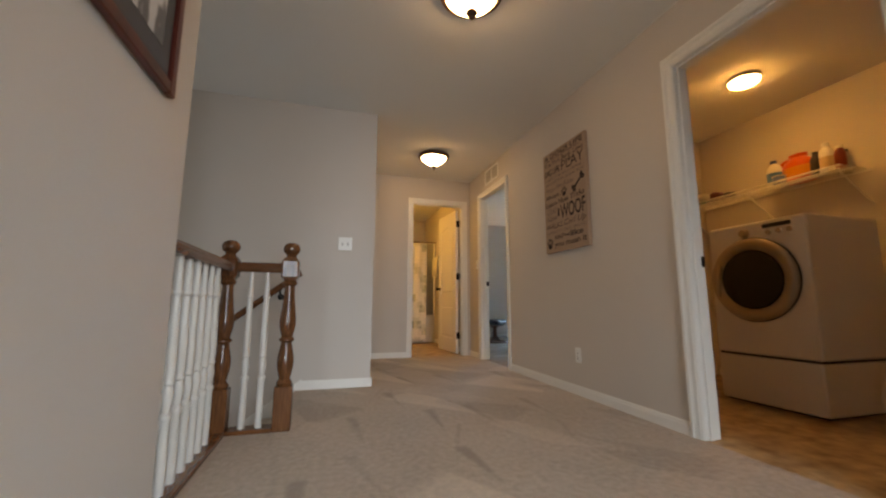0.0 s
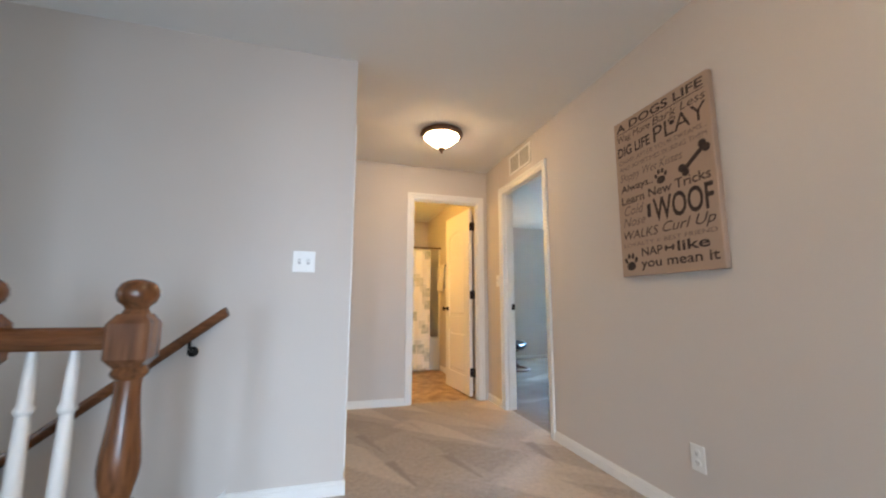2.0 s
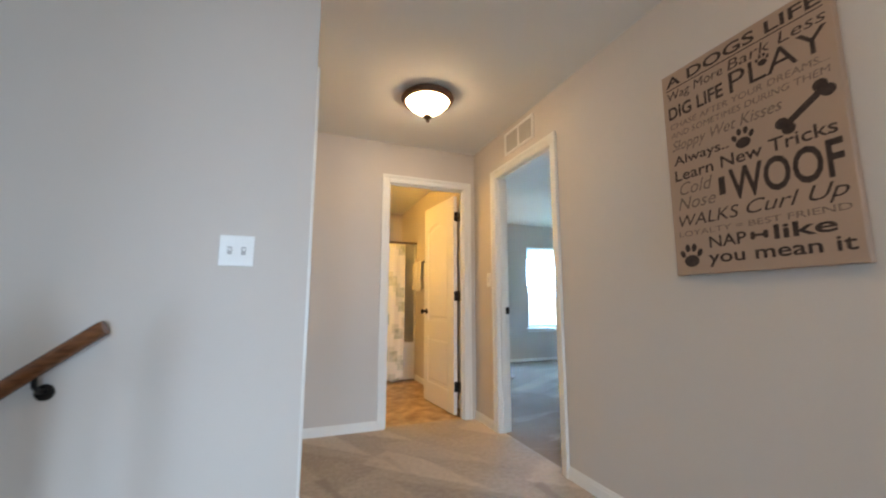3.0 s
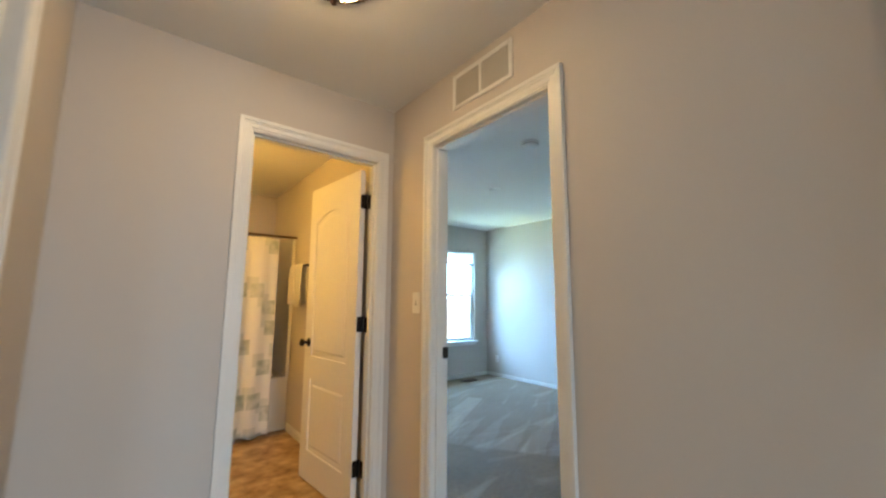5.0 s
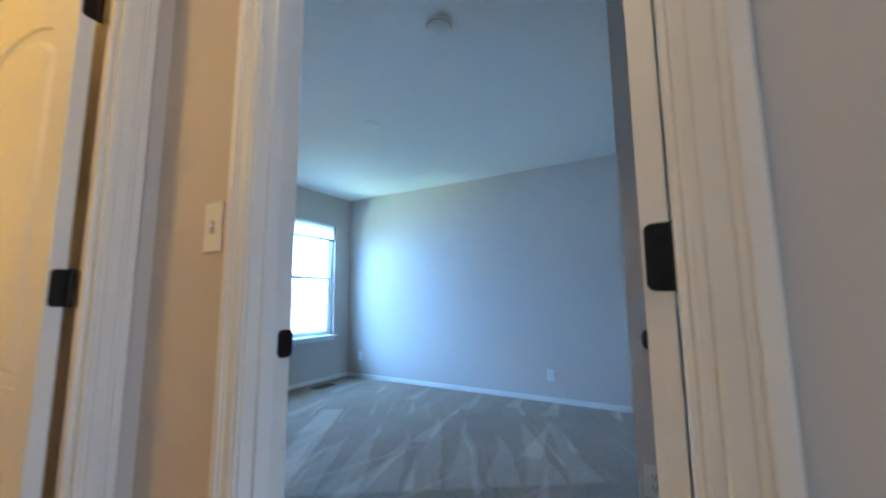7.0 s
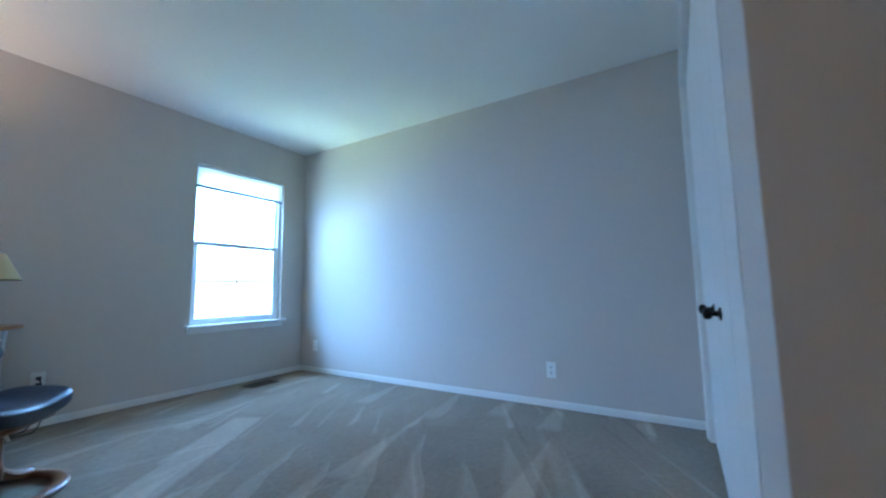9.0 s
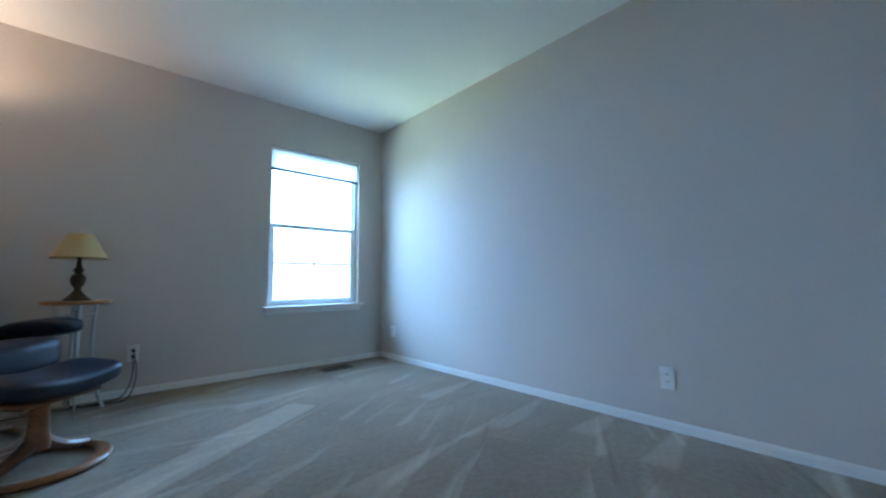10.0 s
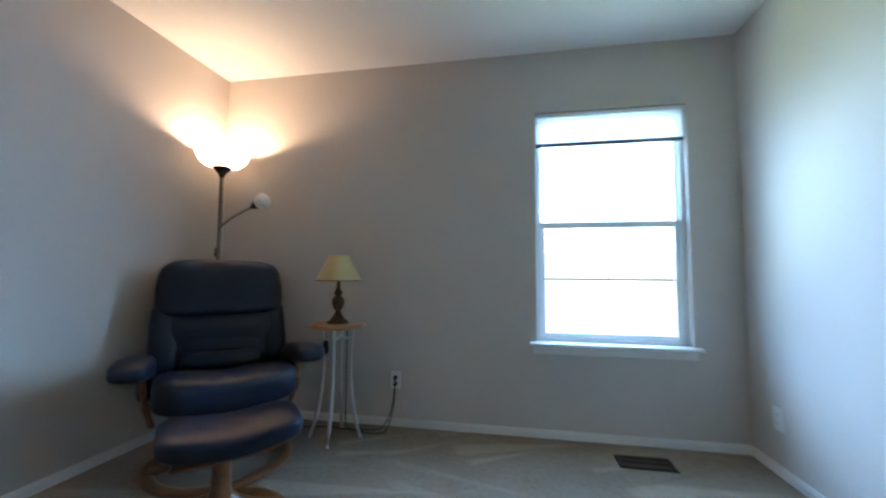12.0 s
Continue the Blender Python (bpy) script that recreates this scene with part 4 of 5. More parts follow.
part("head_rail", boxed(-0.440, 0.440, 0.012, 0.044, -0.030, -0.002, bevel=0.003), VINYL_WHITE, blind)
bm = bmesh.new()
for k in range(12):
    box(bm, -0.436, 0.436, 0.016, 0.040, -0.030 - 0.0140 * (k + 1), -0.031 - 0.0140 * k, 0.005)
part("pleats", bm, SHADE, blind)
part("bottom_rail", boxed(-0.438, 0.438, 0.012, 0.044, -0.222, -0.199, bevel=0.004), material("shade_rail_grey", (0.10, 0.11, 0.13), 0.4), blind, "dark shade bottom rail")
sky_card = single("backdrop_sky", boxed(-1.0, 11.0, 14.0, 14.05, -2.0, 8.0), glowing("bright_hazy_sky", (0.80, 0.91, 1.0), 2.7, (0.5, 0.5, 0.5)), "bright hazy sky outside the window", "sky", kind="structure")
GRASS = material("lawn_green", (0.10, 0.19, 0.05), 0.9, 0, 0.3, (8.0, 0.2), 0.7, 0.1)
single("ground", boxed(-400, 400, 7.94, 800, -3.2, -3.0), GRASS, "green lawn outside the house", "ground", kind="structure")

# ---- floor register and ceiling fixtures ----
reg = thing("floor_register", (4.848, 7.575, 0), "dark bronze slotted floor register in the carpet", "floor vent")
bm = bmesh.new()
for x0, x1, y0, y1 in ((-0.14, -0.125, -0.07, 0.07), (0.125, 0.14, -0.07, 0.07), (-0.125, 0.125, 0.055, 0.07), (-0.125, 0.125, -0.07, -0.055), (-0.125, 0.125, -0.004, 0.004)):
    box(bm, x0, x1, y0, y1, 0.001, 0.009, 0.002)
REGISTER = material("register_brown", (0.07, 0.045, 0.03), 0.45, 0.3, 0.2, (60.0, 0.05))
part("frame", bm, REGISTER, reg)
part("duct", boxed(-0.125, 0.125, -0.055, 0.055, 0.0005, 0.002), SLOT, reg, "black duct opening")
for k in range(16):
    part("slat", boxed(-0.119 + 0.0152 * k, -0.113 + 0.0152 * k, -0.055, 0.055, 0.002, 0.007), REGISTER, reg)

smoke = thing("smoke_detector", (3.02, 4.84, H), "white round smoke detector on the ceiling", "smoke detector")
part("base", lathe([(0.068, 0), (0.070, -0.008), (0.066, -0.014)], 32), PLATE, smoke, smooth=True)
part("cover", lathe([(0.064, -0.012), (0.062, -0.026), (0.050, -0.036), (0.020, -0.040), (0.0, -0.040)], 32), PLATE, smoke, smooth=True)
part("vent_ring", lathe([(0.0645, -0.016), (0.0650, -0.019), (0.0640, -0.022)], 32), TOGGLE_GAP, smoke, "grey vent slot")
cap = thing("round_cover_plate", (3.71, 5.895, H), "white round blank cover plate on the ceiling", "ceiling plate")
part("disc", lathe([(0.055, 0), (0.056, -0.004), (0.048, -0.009), (0.0, -0.010)], 28), PLATE, cap, smooth=True)


# ---- recliner and ottoman ----
def ring_base(root, r, cz):
    """A bent wooden ring on the floor with two arching feet up to a column."""
    pts = [(r * math.cos(2 * math.pi * k / 40), r * math.sin(2 * math.pi * k / 40), 0.017) for k in range(40)]
    part("base_ring", tube(pts, 0.034, 12, True, 0.46), TEAK, root, "warm teak ring base", True)
    feet = [arc((s * (r - 0.005), 0, 0.030), (s * r * 0.45, 0, 0.045), (s * 0.02, 0, 0.115), 10) for s in (-1, 1)]
    for f in feet:
        part("base_arm", tube(f, [0.026 + 0.001 * k for k in range(11)], 10, False, 0.75), TEAK, root, "", True)
    part("column", lathe([(0.042, 0.08), (0.046, 0.11), (0.036, 0.16), (0.033, cz - 0.03), (0.05, cz)], 20), TEAK, root, "warm teak column", True)


def sag(w, d, lift):
    return lambda x, y, z: (x, y, z + lift * math.cos(y / d * 2.6) - 0.012 * math.cos(x / w * 6.3))


chair = thing("recliner", (2.655, 7.160, 0), "navy black leather recliner on a teak ring base", "armchair", turn=45)
# its own -y faces forwards
ring_base(chair, 0.315, 0.30)
part("seat_plate", boxed(-0.24, 0.24, -0.22, 0.20, 0.275, 0.300, bevel=0.01), TEAK, chair)
def tilt(bm, place, rx, rz=0.0):
    bm.transform(Matrix.Translation(place) @ Euler((radians(rx), 0, radians(rz))).to_matrix().to_4x4())
    return bm
part("seat", tilt(cushion(0.62, 0.58, 0.170, 5.5, 16, sag(0.62, 0.58, 0.018)), (0, -0.06, 0.395), -7), LEATHER, chair, "padded leather seat cushion", True)
back = cushion(0.66, 0.17, 0.62, 3.4, 18, lambda x, y, z: (x * (1.0 - 0.10 * (z / 0.31)), y - 0.020 * math.cos(z / 0.62 * 6.2) + 0.010 * math.cos(z * 46) * (1 if abs(x) < 0.20 else 0.25) * (1 if y < 0 else 0), z))
part("backrest", tilt(back, (0, 0.300, 0.69), -24), LEATHER, chair, "leather backrest with cross tucks", True)
part("headrest", tilt(cushion(0.665, 0.225, 0.350, 5.0, 14, lambda x, y, z: (x * (1 - 0.05 * max(0, z) / 0.14), y - 0.01 * math.cos(x * 5), z)), (0, 0.340, 0.885), -18), LEATHER, chair, "padded leather headrest roll", True)
for k in range(4):
    z = 0.505 + 0.074 * k
    part("tuck_roll", tilt(cushion(0.40, 0.080, 0.094, 3.4, 12), (0, 0.163 + 0.033 * k, z), -24), LEATHER, chair, "padded leather tuck", True)
for s in (-1, 1):
    part("side_bolster", tilt(cushion(0.145, 0.17, 0.44, 3.2, 12, lambda x, y, z: (x + s * 0.030 * (0.22 - z) / 0.44, y, z)), (s * 0.262, 0.272, 0.650), -24, s * -8), LEATHER, chair, "padded leather side bolster", True)
for s in (-1, 1):
    part("armrest", tilt(cushion(0.150, 0.45, 0.105, 3.0, 12, lambda x, y, z: (x * (1.22 - 0.35 * (y + 0.21) / 0.42), y, z + 0.02 * math.cos(y * 5))), (s * 0.375, -0.05, 0.525), -6, s * 4), LEATHER, chair, "padded leather armrest", True)
    part("arm_side", tilt(cushion(0.07, 0.34, 0.16, 4, 8), (s * 0.335, 0.07, 0.455), 0), LEATHER, chair, "leather arm side", True)
    part("arm_frame", tube(arc((s * 0.30, -0.14, 0.29), (s * 0.33, -0.20, 0.40), (s * 0.345, -0.12, 0.49), 8), 0.016, 8, False, 0.7), TEAK, chair, "bent teak arm support", True)

ott = thing("ottoman", (3.035, 6.700, 0), "navy black leather footstool on a teak ring base", "footstool", turn=45)
ring_base(ott, 0.222, 0.298)
part("seat_plate", boxed(-0.17, 0.17, -0.12, 0.12, 0.290, 0.312, bevel=0.008), TEAK, ott)
part("cushion", tilt(cushion(0.505, 0.300, 0.088, 4.8, 20, sag(0.505, 0.30, 0.012)), (0.034, 0, 0.356), 4), LEATHER, ott, "plump leather cushion", True)

# ---- side table with lamp ----
ALUMINIUM = material("pale_satin_aluminium", (0.58, 0.59, 0.61), 0.38, 0.55, 0.05, (80.0, 0.03))
table = thing("side_table", (3.102, 7.555, 0), "small round side table with orange wood top and steel legs", "side table")
part("tabletop", lathe([(0.150, 0.664), (0.163, 0.668), (0.166, 0.677), (0.162, 0.687), (0.0, 0.688)], 40), wood("honey_wood_top", (0.46, 0.20, 0.065), (0.27, 0.10, 0.03), 0.3, "X", 16), table, "honey wood round top", True)
for k, deg in enumerate((-80, 10, 100, 190)):
    a = radians(deg)
    way = lambda r, z: (r * math.cos(a), r * math.sin(a), z)
    pts = [way(0.095, 0.662)] + [way(0.095 - 0.012 * math.sin(math.pi * min(1, q / 6)), 0.662 - 0.075 * q) for q in range(1, 5)] + [way(0.092, 0.28), way(0.105, 0.18), way(0.128, 0.08), way(0.155, 0.006)]
    part("leg", tube(pts, 0.0105, 10), ALUMINIUM, table, "bent satin steel leg", True)
for d in (-80, 10):
    c, s = math.cos(radians(d)), math.sin(radians(d))
    part("brace", tube([(-0.085 * c, -0.085 * s, 0.597), (0.085 * c, 0.085 * s, 0.597)], 0.0095, 8), ALUMINIUM, table, "flat cross brace under the top", True)

BRASS = material("aged_dark_brass", (0.085, 0.050, 0.022), 0.4, 0.6, 0.35, (40.0, 0.1))
lamp = thing("table_lamp", (3.100, 7.555, 0.688), "small aged brass table lamp with cream shade, unlit", "table lamp")
part("stem", lathe([(0.066, 0), (0.068, 0.006), (0.060, 0.012), (0.040, 0.030), (0.026, 0.050), (0.018, 0.064), (0.016, 0.075), (0.030, 0.095), (0.037, 0.120), (0.038, 0.140), (0.030, 0.156), (0.016, 0.168), (0.024, 0.180), (0.026, 0.192), (0.016, 0.205), (0.012, 0.225), (0.010, 0.255), (0.009, 0.300)], 24), BRASS, lamp, "turned dark brass stem", True)
CREAM = frosted("cream_lamp_cloth", (0.72, 0.55, 0.27), 0.3)
shade = lathe([(0.138, 0.262), (0.062, 0.415), (0.060, 0.414), (0.136, 0.262)], 36, None, False)
part("shade", shade, CREAM, lamp, "cream cloth shade", True)
part("cord_switch", tilt(cushion(0.030, 0.026, 0.085, 3.0, 6), (-0.035, -0.075, -0.135), 6), SLOT, lamp, "black cord dimmer hanging under the table", True)
part("shade_trim", tube([(0.1385 * math.cos(radians(d)), 0.1385 * math.sin(radians(d)), 0.262) for d in range(0, 360, 12)], 0.003, 6, True), BRASS, lamp, "dark shade trim", True)

# ---- floor lamp ----
GREY = material("grey_lamp_metal", (0.22, 0.20, 0.19), 0.4, 0.7, 0.1, (50.0, 0.03))
fl = thing("floor_lamp", (2.210, 7.589, 0), "lit torchiere floor lamp with side reading arm behind the chair", "floor lamp")
part("base", lathe([(0.135, 0), (0.137, 0.012), (0.120, 0.022), (0.030, 0.030), (0.014, 0.05)], 32), GREY, fl, "", True)
part("pole", lathe([(0.0125, 0.03), (0.0125, 1.66)], 14), GREY, fl, "", True)
part("cup", lathe([(0.013, 1.640), (0.022, 1.665), (0.050, 1.695), (0.066, 1.708), (0.060, 1.712), (0.0, 1.700)], 24), BRONZE, fl, "dark bowl cup", True)
part("bowl", lathe([(0.058, 1.711), (0.105, 1.722), (0.142, 1.752), (0.162, 1.792), (0.168, 1.820)], 40, None, False), frosted("opal_bowl_glass", (0.94, 0.91, 0.86), 0.72), fl, "glowing opal glass bowl", True)
part("bowl_rim", tube([(0.168 * math.cos(radians(d)), 0.168 * math.sin(radians(d)), 1.820) for d in range(0, 360, 9)], 0.003, 6, True), frosted("opal_rim_glass", (0.94, 0.91, 0.86), 0.4), fl, "", True)
arm = [Vector((0.0, 0, 1.18)), Vector((0.004, -0.01, 1.24))] + arc((0.012, -0.015, 1.28), (0.05, -0.03, 1.34), (0.285, -0.05, 1.425), 10)
part("reading_arm", tube(arm, 0.0075, 8), GREY, fl, "bent grey reading arm", True)
head_way = Euler((0, radians(68), radians(-10))).to_matrix().to_4x4()
part("arm_socket", lathe([(0.008, -0.02), (0.018, 0.0), (0.028, 0.030), (0.030, 0.045)], 18, Matrix.Translation((0.285, -0.05, 1.425)) @ head_way), BRONZE, fl, "dark lamp socket", True)
part("arm_shade", lathe([(0.030, 0.042), (0.044, 0.062), (0.052, 0.090), (0.046, 0.110), (0.020, 0.120), (0.0, 0.121)], 22, Matrix.Translation((0.285, -0.05, 1.425)) @ head_way), material("white_opal_plastic", (0.78, 0.76, 0.73), 0.3), fl, "white unlit arm shade", True)
part("switch", boxed(-0.018, -0.006, -0.020, -0.006, 1.10, 1.16, bevel=0.004), SLOT, fl, "black cord switch")

# ---- cords ----
CORD = material("black_cord", (0.02, 0.018, 0.016), 0.5)
c1 = arc((3.403, 7.775, 0.275), (3.42, 7.68, 0.03), (3.30, 7.70, 0.006), 12) + arc((3.28, 7.70, 0.006), (3.15, 7.66, 0.006), (3.0, 7.70, 0.006), 8) + arc((2.98, 7.70, 0.006), (2.75, 7.62, 0.006), (2.35, 7.62, 0.006), 10)
c2 = arc((3.403, 7.775, 0.315), (3.45, 7.66, 0.10), (3.37, 7.66, 0.008), 12) + arc((3.35, 7.66, 0.006), (3.22, 7.62, 0.006), (3.10, 7.72, 0.006), 8) + arc((3.09, 7.725, 0.02), (3.09, 7.72, 0.30), (3.10, 7.70, 0.62), 8)
for pts, z, root in ((c1, 0.275, fl), (c2, 0.315, lamp)):
    back_to = root.matrix_basis.inverted()
    cord = part("power_cord", tube([back_to @ Vector(p) for p in pts], 0.004, 6), CORD, root, "black power cord trailing to the outlet", True)
    bm = boxed(3.392, 3.414, 7.774, 7.802, z - 0.011, z + 0.011, bevel=0.003)
    bm.transform(back_to)
    part("plug", bm, CORD, cord, "black plug")

# ---- laundry ----
ENAMEL = material("white_appliance_enamel", (0.74, 0.73, 0.70), 0.28, 0, 0.02)
SILVER = material("champagne_trim", (0.42, 0.36, 0.29), 0.32, 0.85, 0.06)
dryer = thing("clothes_dryer", (2.97, 2.0, 0), "white front-loading dryer with round dark door on a pedestal", "dryer")
part("pedestal", boxed(0.0, 0.72, -0.328, 0.328, 0.012, 0.330, bevel=0.012, seg=2), ENAMEL, dryer, "white pedestal drawer")
part("plinth", boxed(0.03, 0.70, -0.31, 0.31, 0.0, 0.012), SLOT, dryer)
part("gap_seal", boxed(0.012, 0.70, -0.318, 0.318, 0.330, 0.346), SLOT, dryer, "black seam")
body = boxed(0.0, 0.735, -0.332, 0.332, 0.346, 1.285, bevel=0.016, seg=2)
for v in body.verts:
    if v.co.z > 1.1 and v.co.x < 0.1:
        v.co.x += (v.co.z - 1.1) * 0.10
part("body", body, ENAMEL, dryer)
face = Matrix.Translation((0.0, 0.022, 0.872)) @ Euler((0, radians(-90), 0)).to_matrix().to_4x4()
part("door_ring", lathe([(0.292, -0.004), (0.294, 0.014), (0.280, 0.030), (0.262, 0.036), (0.232, 0.030), (0.214, 0.018), (0.205, 0.004)], 56, face), SILVER, dryer, "champagne silver door ring", True)
part("door_seam", lathe([(0.300, -0.004), (0.300, 0.002), (0.290, 0.003)], 56, face), SLOT, dryer, "dark door seam")
part("door_glass", lathe([(0.215, 0.010), (0.205, 0.024), (0.15, 0.034), (0.08, 0.039), (0.0, 0.040)], 48, face), material("dark_door_glass", (0.012, 0.011, 0.010), 0.08, 0, 0.1), dryer, "dark bulged door glass", True)
part("door_handle", tube([(-0.030, 0.235 + 0.02 * math.cos(k / 4), 0.866 + 0.12 * (k - 4) / 4) for k in range(9)], 0.016, 8), SILVER, dryer, "silver grip", True)
panel = Matrix.Translation((0.008, 0.0, 1.205)) @ Euler((0, radians(-84), 0)).to_matrix().to_4x4()
part("dial", lathe([(0.034, -0.002), (0.033, 0.010), (0.027, 0.014), (0.024, 0.032), (0.0, 0.034)], 24, panel @ Matrix.Translation((0, 0.05, 0))), SILVER, dryer, "silver program dial", True)
part("display", boxed(-0.002, 0.012, -0.250, -0.075, 1.225, 1.252, bevel=0.002), SLOT, dryer, "dark display strip")
for y in (-0.11, -0.175, -0.24):
    part("button", lathe([(0.018, 0), (0.017, 0.010), (0.0, 0.011)], 16, panel @ Matrix.Translation((-0.012, y, 0))), SILVER, dryer, "silver oval button", True)

shelf = thing("wire_shelf", (3.87, 1.72, 1.68), "white coated wire shelf on the laundry wall", "wire shelf")
WIRE = material("white_coated_wire", (0.80, 0.78, 0.74), 0.35)
for x, z in ((-0.37, 0.0), (-0.37, -0.032), (-0.20, 0.0), (-0.02, 0.0)):
    part("long_wire", tube([(x, 0, z), (x, 1.33, z)], 0.0058, 8), WIRE, shelf)
cross = mesh_of("cross_wire", tube([(-0.37, 0, -0.03), (-0.371, 0, 0.004), (-0.36, 0, 0.006), (-0.005, 0, 0.006)], 0.0015, 5), WIRE)
for k in range(50):
    o = new("cross_wire", cross)
    o.parent = shelf
    o.location = (0, 0.010 + 0.0264 * k, 0)
for y in (0.02, 0.66, 1.30):
    part("support_arm", tube([(-0.36, y, -0.03), (-0.005, y, -0.26)], 0.005, 6), WIRE, shelf)


def bottle(name, y, x, r, h, colour, cap_colour, label, flat=0.75, neck=0.4, sticker=None):
    root = thing(name, (x + 0.09, y, 1.6905), label, "bottle", "laundry supplies")
    m = Matrix.Diagonal((flat, 1, 1, 1))
    part("body", lathe([(r * 0.92, 0), (r, 0.008), (r, h * 0.62), (r * 0.86, h * 0.74), (r * neck, h * 0.86), (r * neck, h * 0.90)], 20, m), material(name + "_plastic", colour, 0.35, 0, 0.04), root, "", True)
    part("cap", lathe([(r * neck * 1.15, h * 0.88), (r * neck * 1.15, h * 0.985), (r * neck * 0.9, h), (0, h)], 18, m), material(name + "_cap", cap_colour, 0.4), root, "", True)
    if sticker:
        part("sticker", lathe([(r * 1.012, h * 0.18), (r * 1.012, h * 0.52)], 20, m), material(name + "_sticker", sticker, 0.5), root)
    return root


bottle("bleach_bottle", 2.26, 3.62, 0.058, 0.235, (0.75, 0.74, 0.70), (0.05, 0.09, 0.30), "white plastic bottle with blue cap on the shelf", 0.8, 0.38, (0.10, 0.22, 0.45))
bottle("detergent_jug", 2.09, 3.64, 0.115, 0.235, (0.62, 0.085, 0.012), (0.50, 0.05, 0.01), "orange plastic detergent jug on the shelf", 0.6, 0.5, (0.60, 0.22, 0.03))
jug = bpy.data.objects["detergent_jug"]
part("grip", tube(arc((0, 0.07, 0.20), (0, 0.16, 0.20), (0, 0.115, 0.06), 10), 0.014, 8), bpy.data.materials["detergent_jug_plastic"], jug, "orange moulded grip", True)
bottle("dark_bottle", 1.97, 3.63, 0.042, 0.205, (0.02, 0.018, 0.022), (0.02, 0.02, 0.02), "dark plastic bottle on the wire shelf", 0.9)
bottle("white_bottle", 1.885, 3.60, 0.045, 0.24, (0.72, 0.70, 0.66), (0.7, 0.7, 0.68), "white plastic bottle with beige label", 0.9, 0.45, (0.55, 0.42, 0.26))
bottle("steel_can", 1.86, 3.74, 0.042, 0.19, (0.45, 0.40, 0.33), (0.10, 0.09, 0.08), "grey spray can with dark cap", 1.0, 0.7)
bottle("red_can", 1.78, 3.55, 0.034, 0.17, (0.30, 0.05, 0.03), (0.75, 0.72, 0.66), "dark red spray can with white cap", 1.0, 0.6)
bottle("blue_tub", 2.19, 3.55, 0.045, 0.07, (0.12, 0.18, 0.42), (0.5, 0.5, 0.55), "small blue plastic tub on the shelf", 1.0, 0.9)
for y, x, w, c, label in ((2.72, 3.60, 0.10, (0.12, 0.03, 0.03), "crumpled dark red cloth on the wire shelf"), (2.88, 3.58, 0.12, (0.04, 0.12, 0.06), "crumpled dark green cloth on the wire shelf"), (2.60, 3.62, 0.07, (0.03, 0.025, 0.03), "crumpled black cloth on the wire shelf"), (2.78, 3.50, 0.09, (0.55, 0.52, 0.46), "folded white rag on the wire shelf")):
    bm = cushion(w * 1.3, w * 1.5, w * 0.75, 2.4, 10, lambda px, py, pz: (px + 0.012 * noise.noise((px * 30 + y * 9, py * 30, pz * 30)), py + 0.012 * noise.noise((px * 30, py * 30 + 5, pz * 30)), max(pz + 0.018 * noise.noise((px * 24, py * 24, pz * 24 + y)), -w * 0.36)))
    bm.transform(Matrix.Translation((x, y, 1.688 + w * 0.36)))
    single("cloth", bm, material("cloth_dye", c, 0.9, 0, 0.2, (120.0, 0.3)), label, "cloth", "laundry rags", smooth=True)
dome = thing("laundry_ceiling_lamp", (3.11, 2.02, H), "lit white flush dome ceiling lamp in the laundry", "ceiling lamp")
part("ring", lathe([(0.108, 0), (0.110, -0.022), (0.104, -0.026)], 36), PLATE, dome, "", True)
part("dome", lathe([(0.103, -0.022), (0.101, -0.034), (0.080, -0.050), (0.045, -0.058), (0.0, -0.060)], 36), glowing("lit_laundry_dome", (1.0, 0.53, 0.15), 98), dome, "glowing dome glass", True)

# ---- bathroom ----
TUBW = material("white_tub_acrylic", (0.76, 0.75, 0.71), 0.2, 0, 0.02)
tub = thing("bathtub", (0.43, 6.985, 0), "white acrylic bathtub with surround panels", "bathtub")
part("apron", boxed(0, 1.515, 0, 0.06, 0, 0.47, bevel=0.006), TUBW, tub)
bm = bmesh.new()
box(bm, 0, 1.515, -0.006, 0.10, 0.455, 0.492, 0.012, 2)
box(bm, 0, 1.515, 0.72, 0.82, 0.455, 0.492, 0.012, 2)
box(bm, 0, 0.12, 0.10, 0.72, 0.455, 0.492)
box(bm, 1.42, 1.515, 0.10, 0.72, 0.455, 0.492)
part("rim", bm, TUBW, tub)
part("basin", boxed(0.08, 1.46, 0.06, 0.78, 0.02, 0.10), TUBW, tub)
part("surround_panel", boxed(1.505, 1.518, 0.012, 0.82, 0.492, 1.86), TUBW, tub, "white shower surround panel")
part("surround_panel", boxed(0.0, 1.505, 0.81, 0.822, 0.492, 1.86), TUBW, tub, "white shower surround panel")
part("edge_trim", boxed(1.490, 1.518, -0.006, 0.012, 0.475, 1.86, bevel=0.005), TUBW, tub, "white surround edge")
single("curtain_rod", tube([(0.43, 6.955, 1.845), (1.95, 6.955, 1.845)], 0.0125, 12), material("bronze_rod", (0.18, 0.13, 0.08), 0.35, 0.8), "bronze shower curtain rod", "curtain rod", smooth=True)

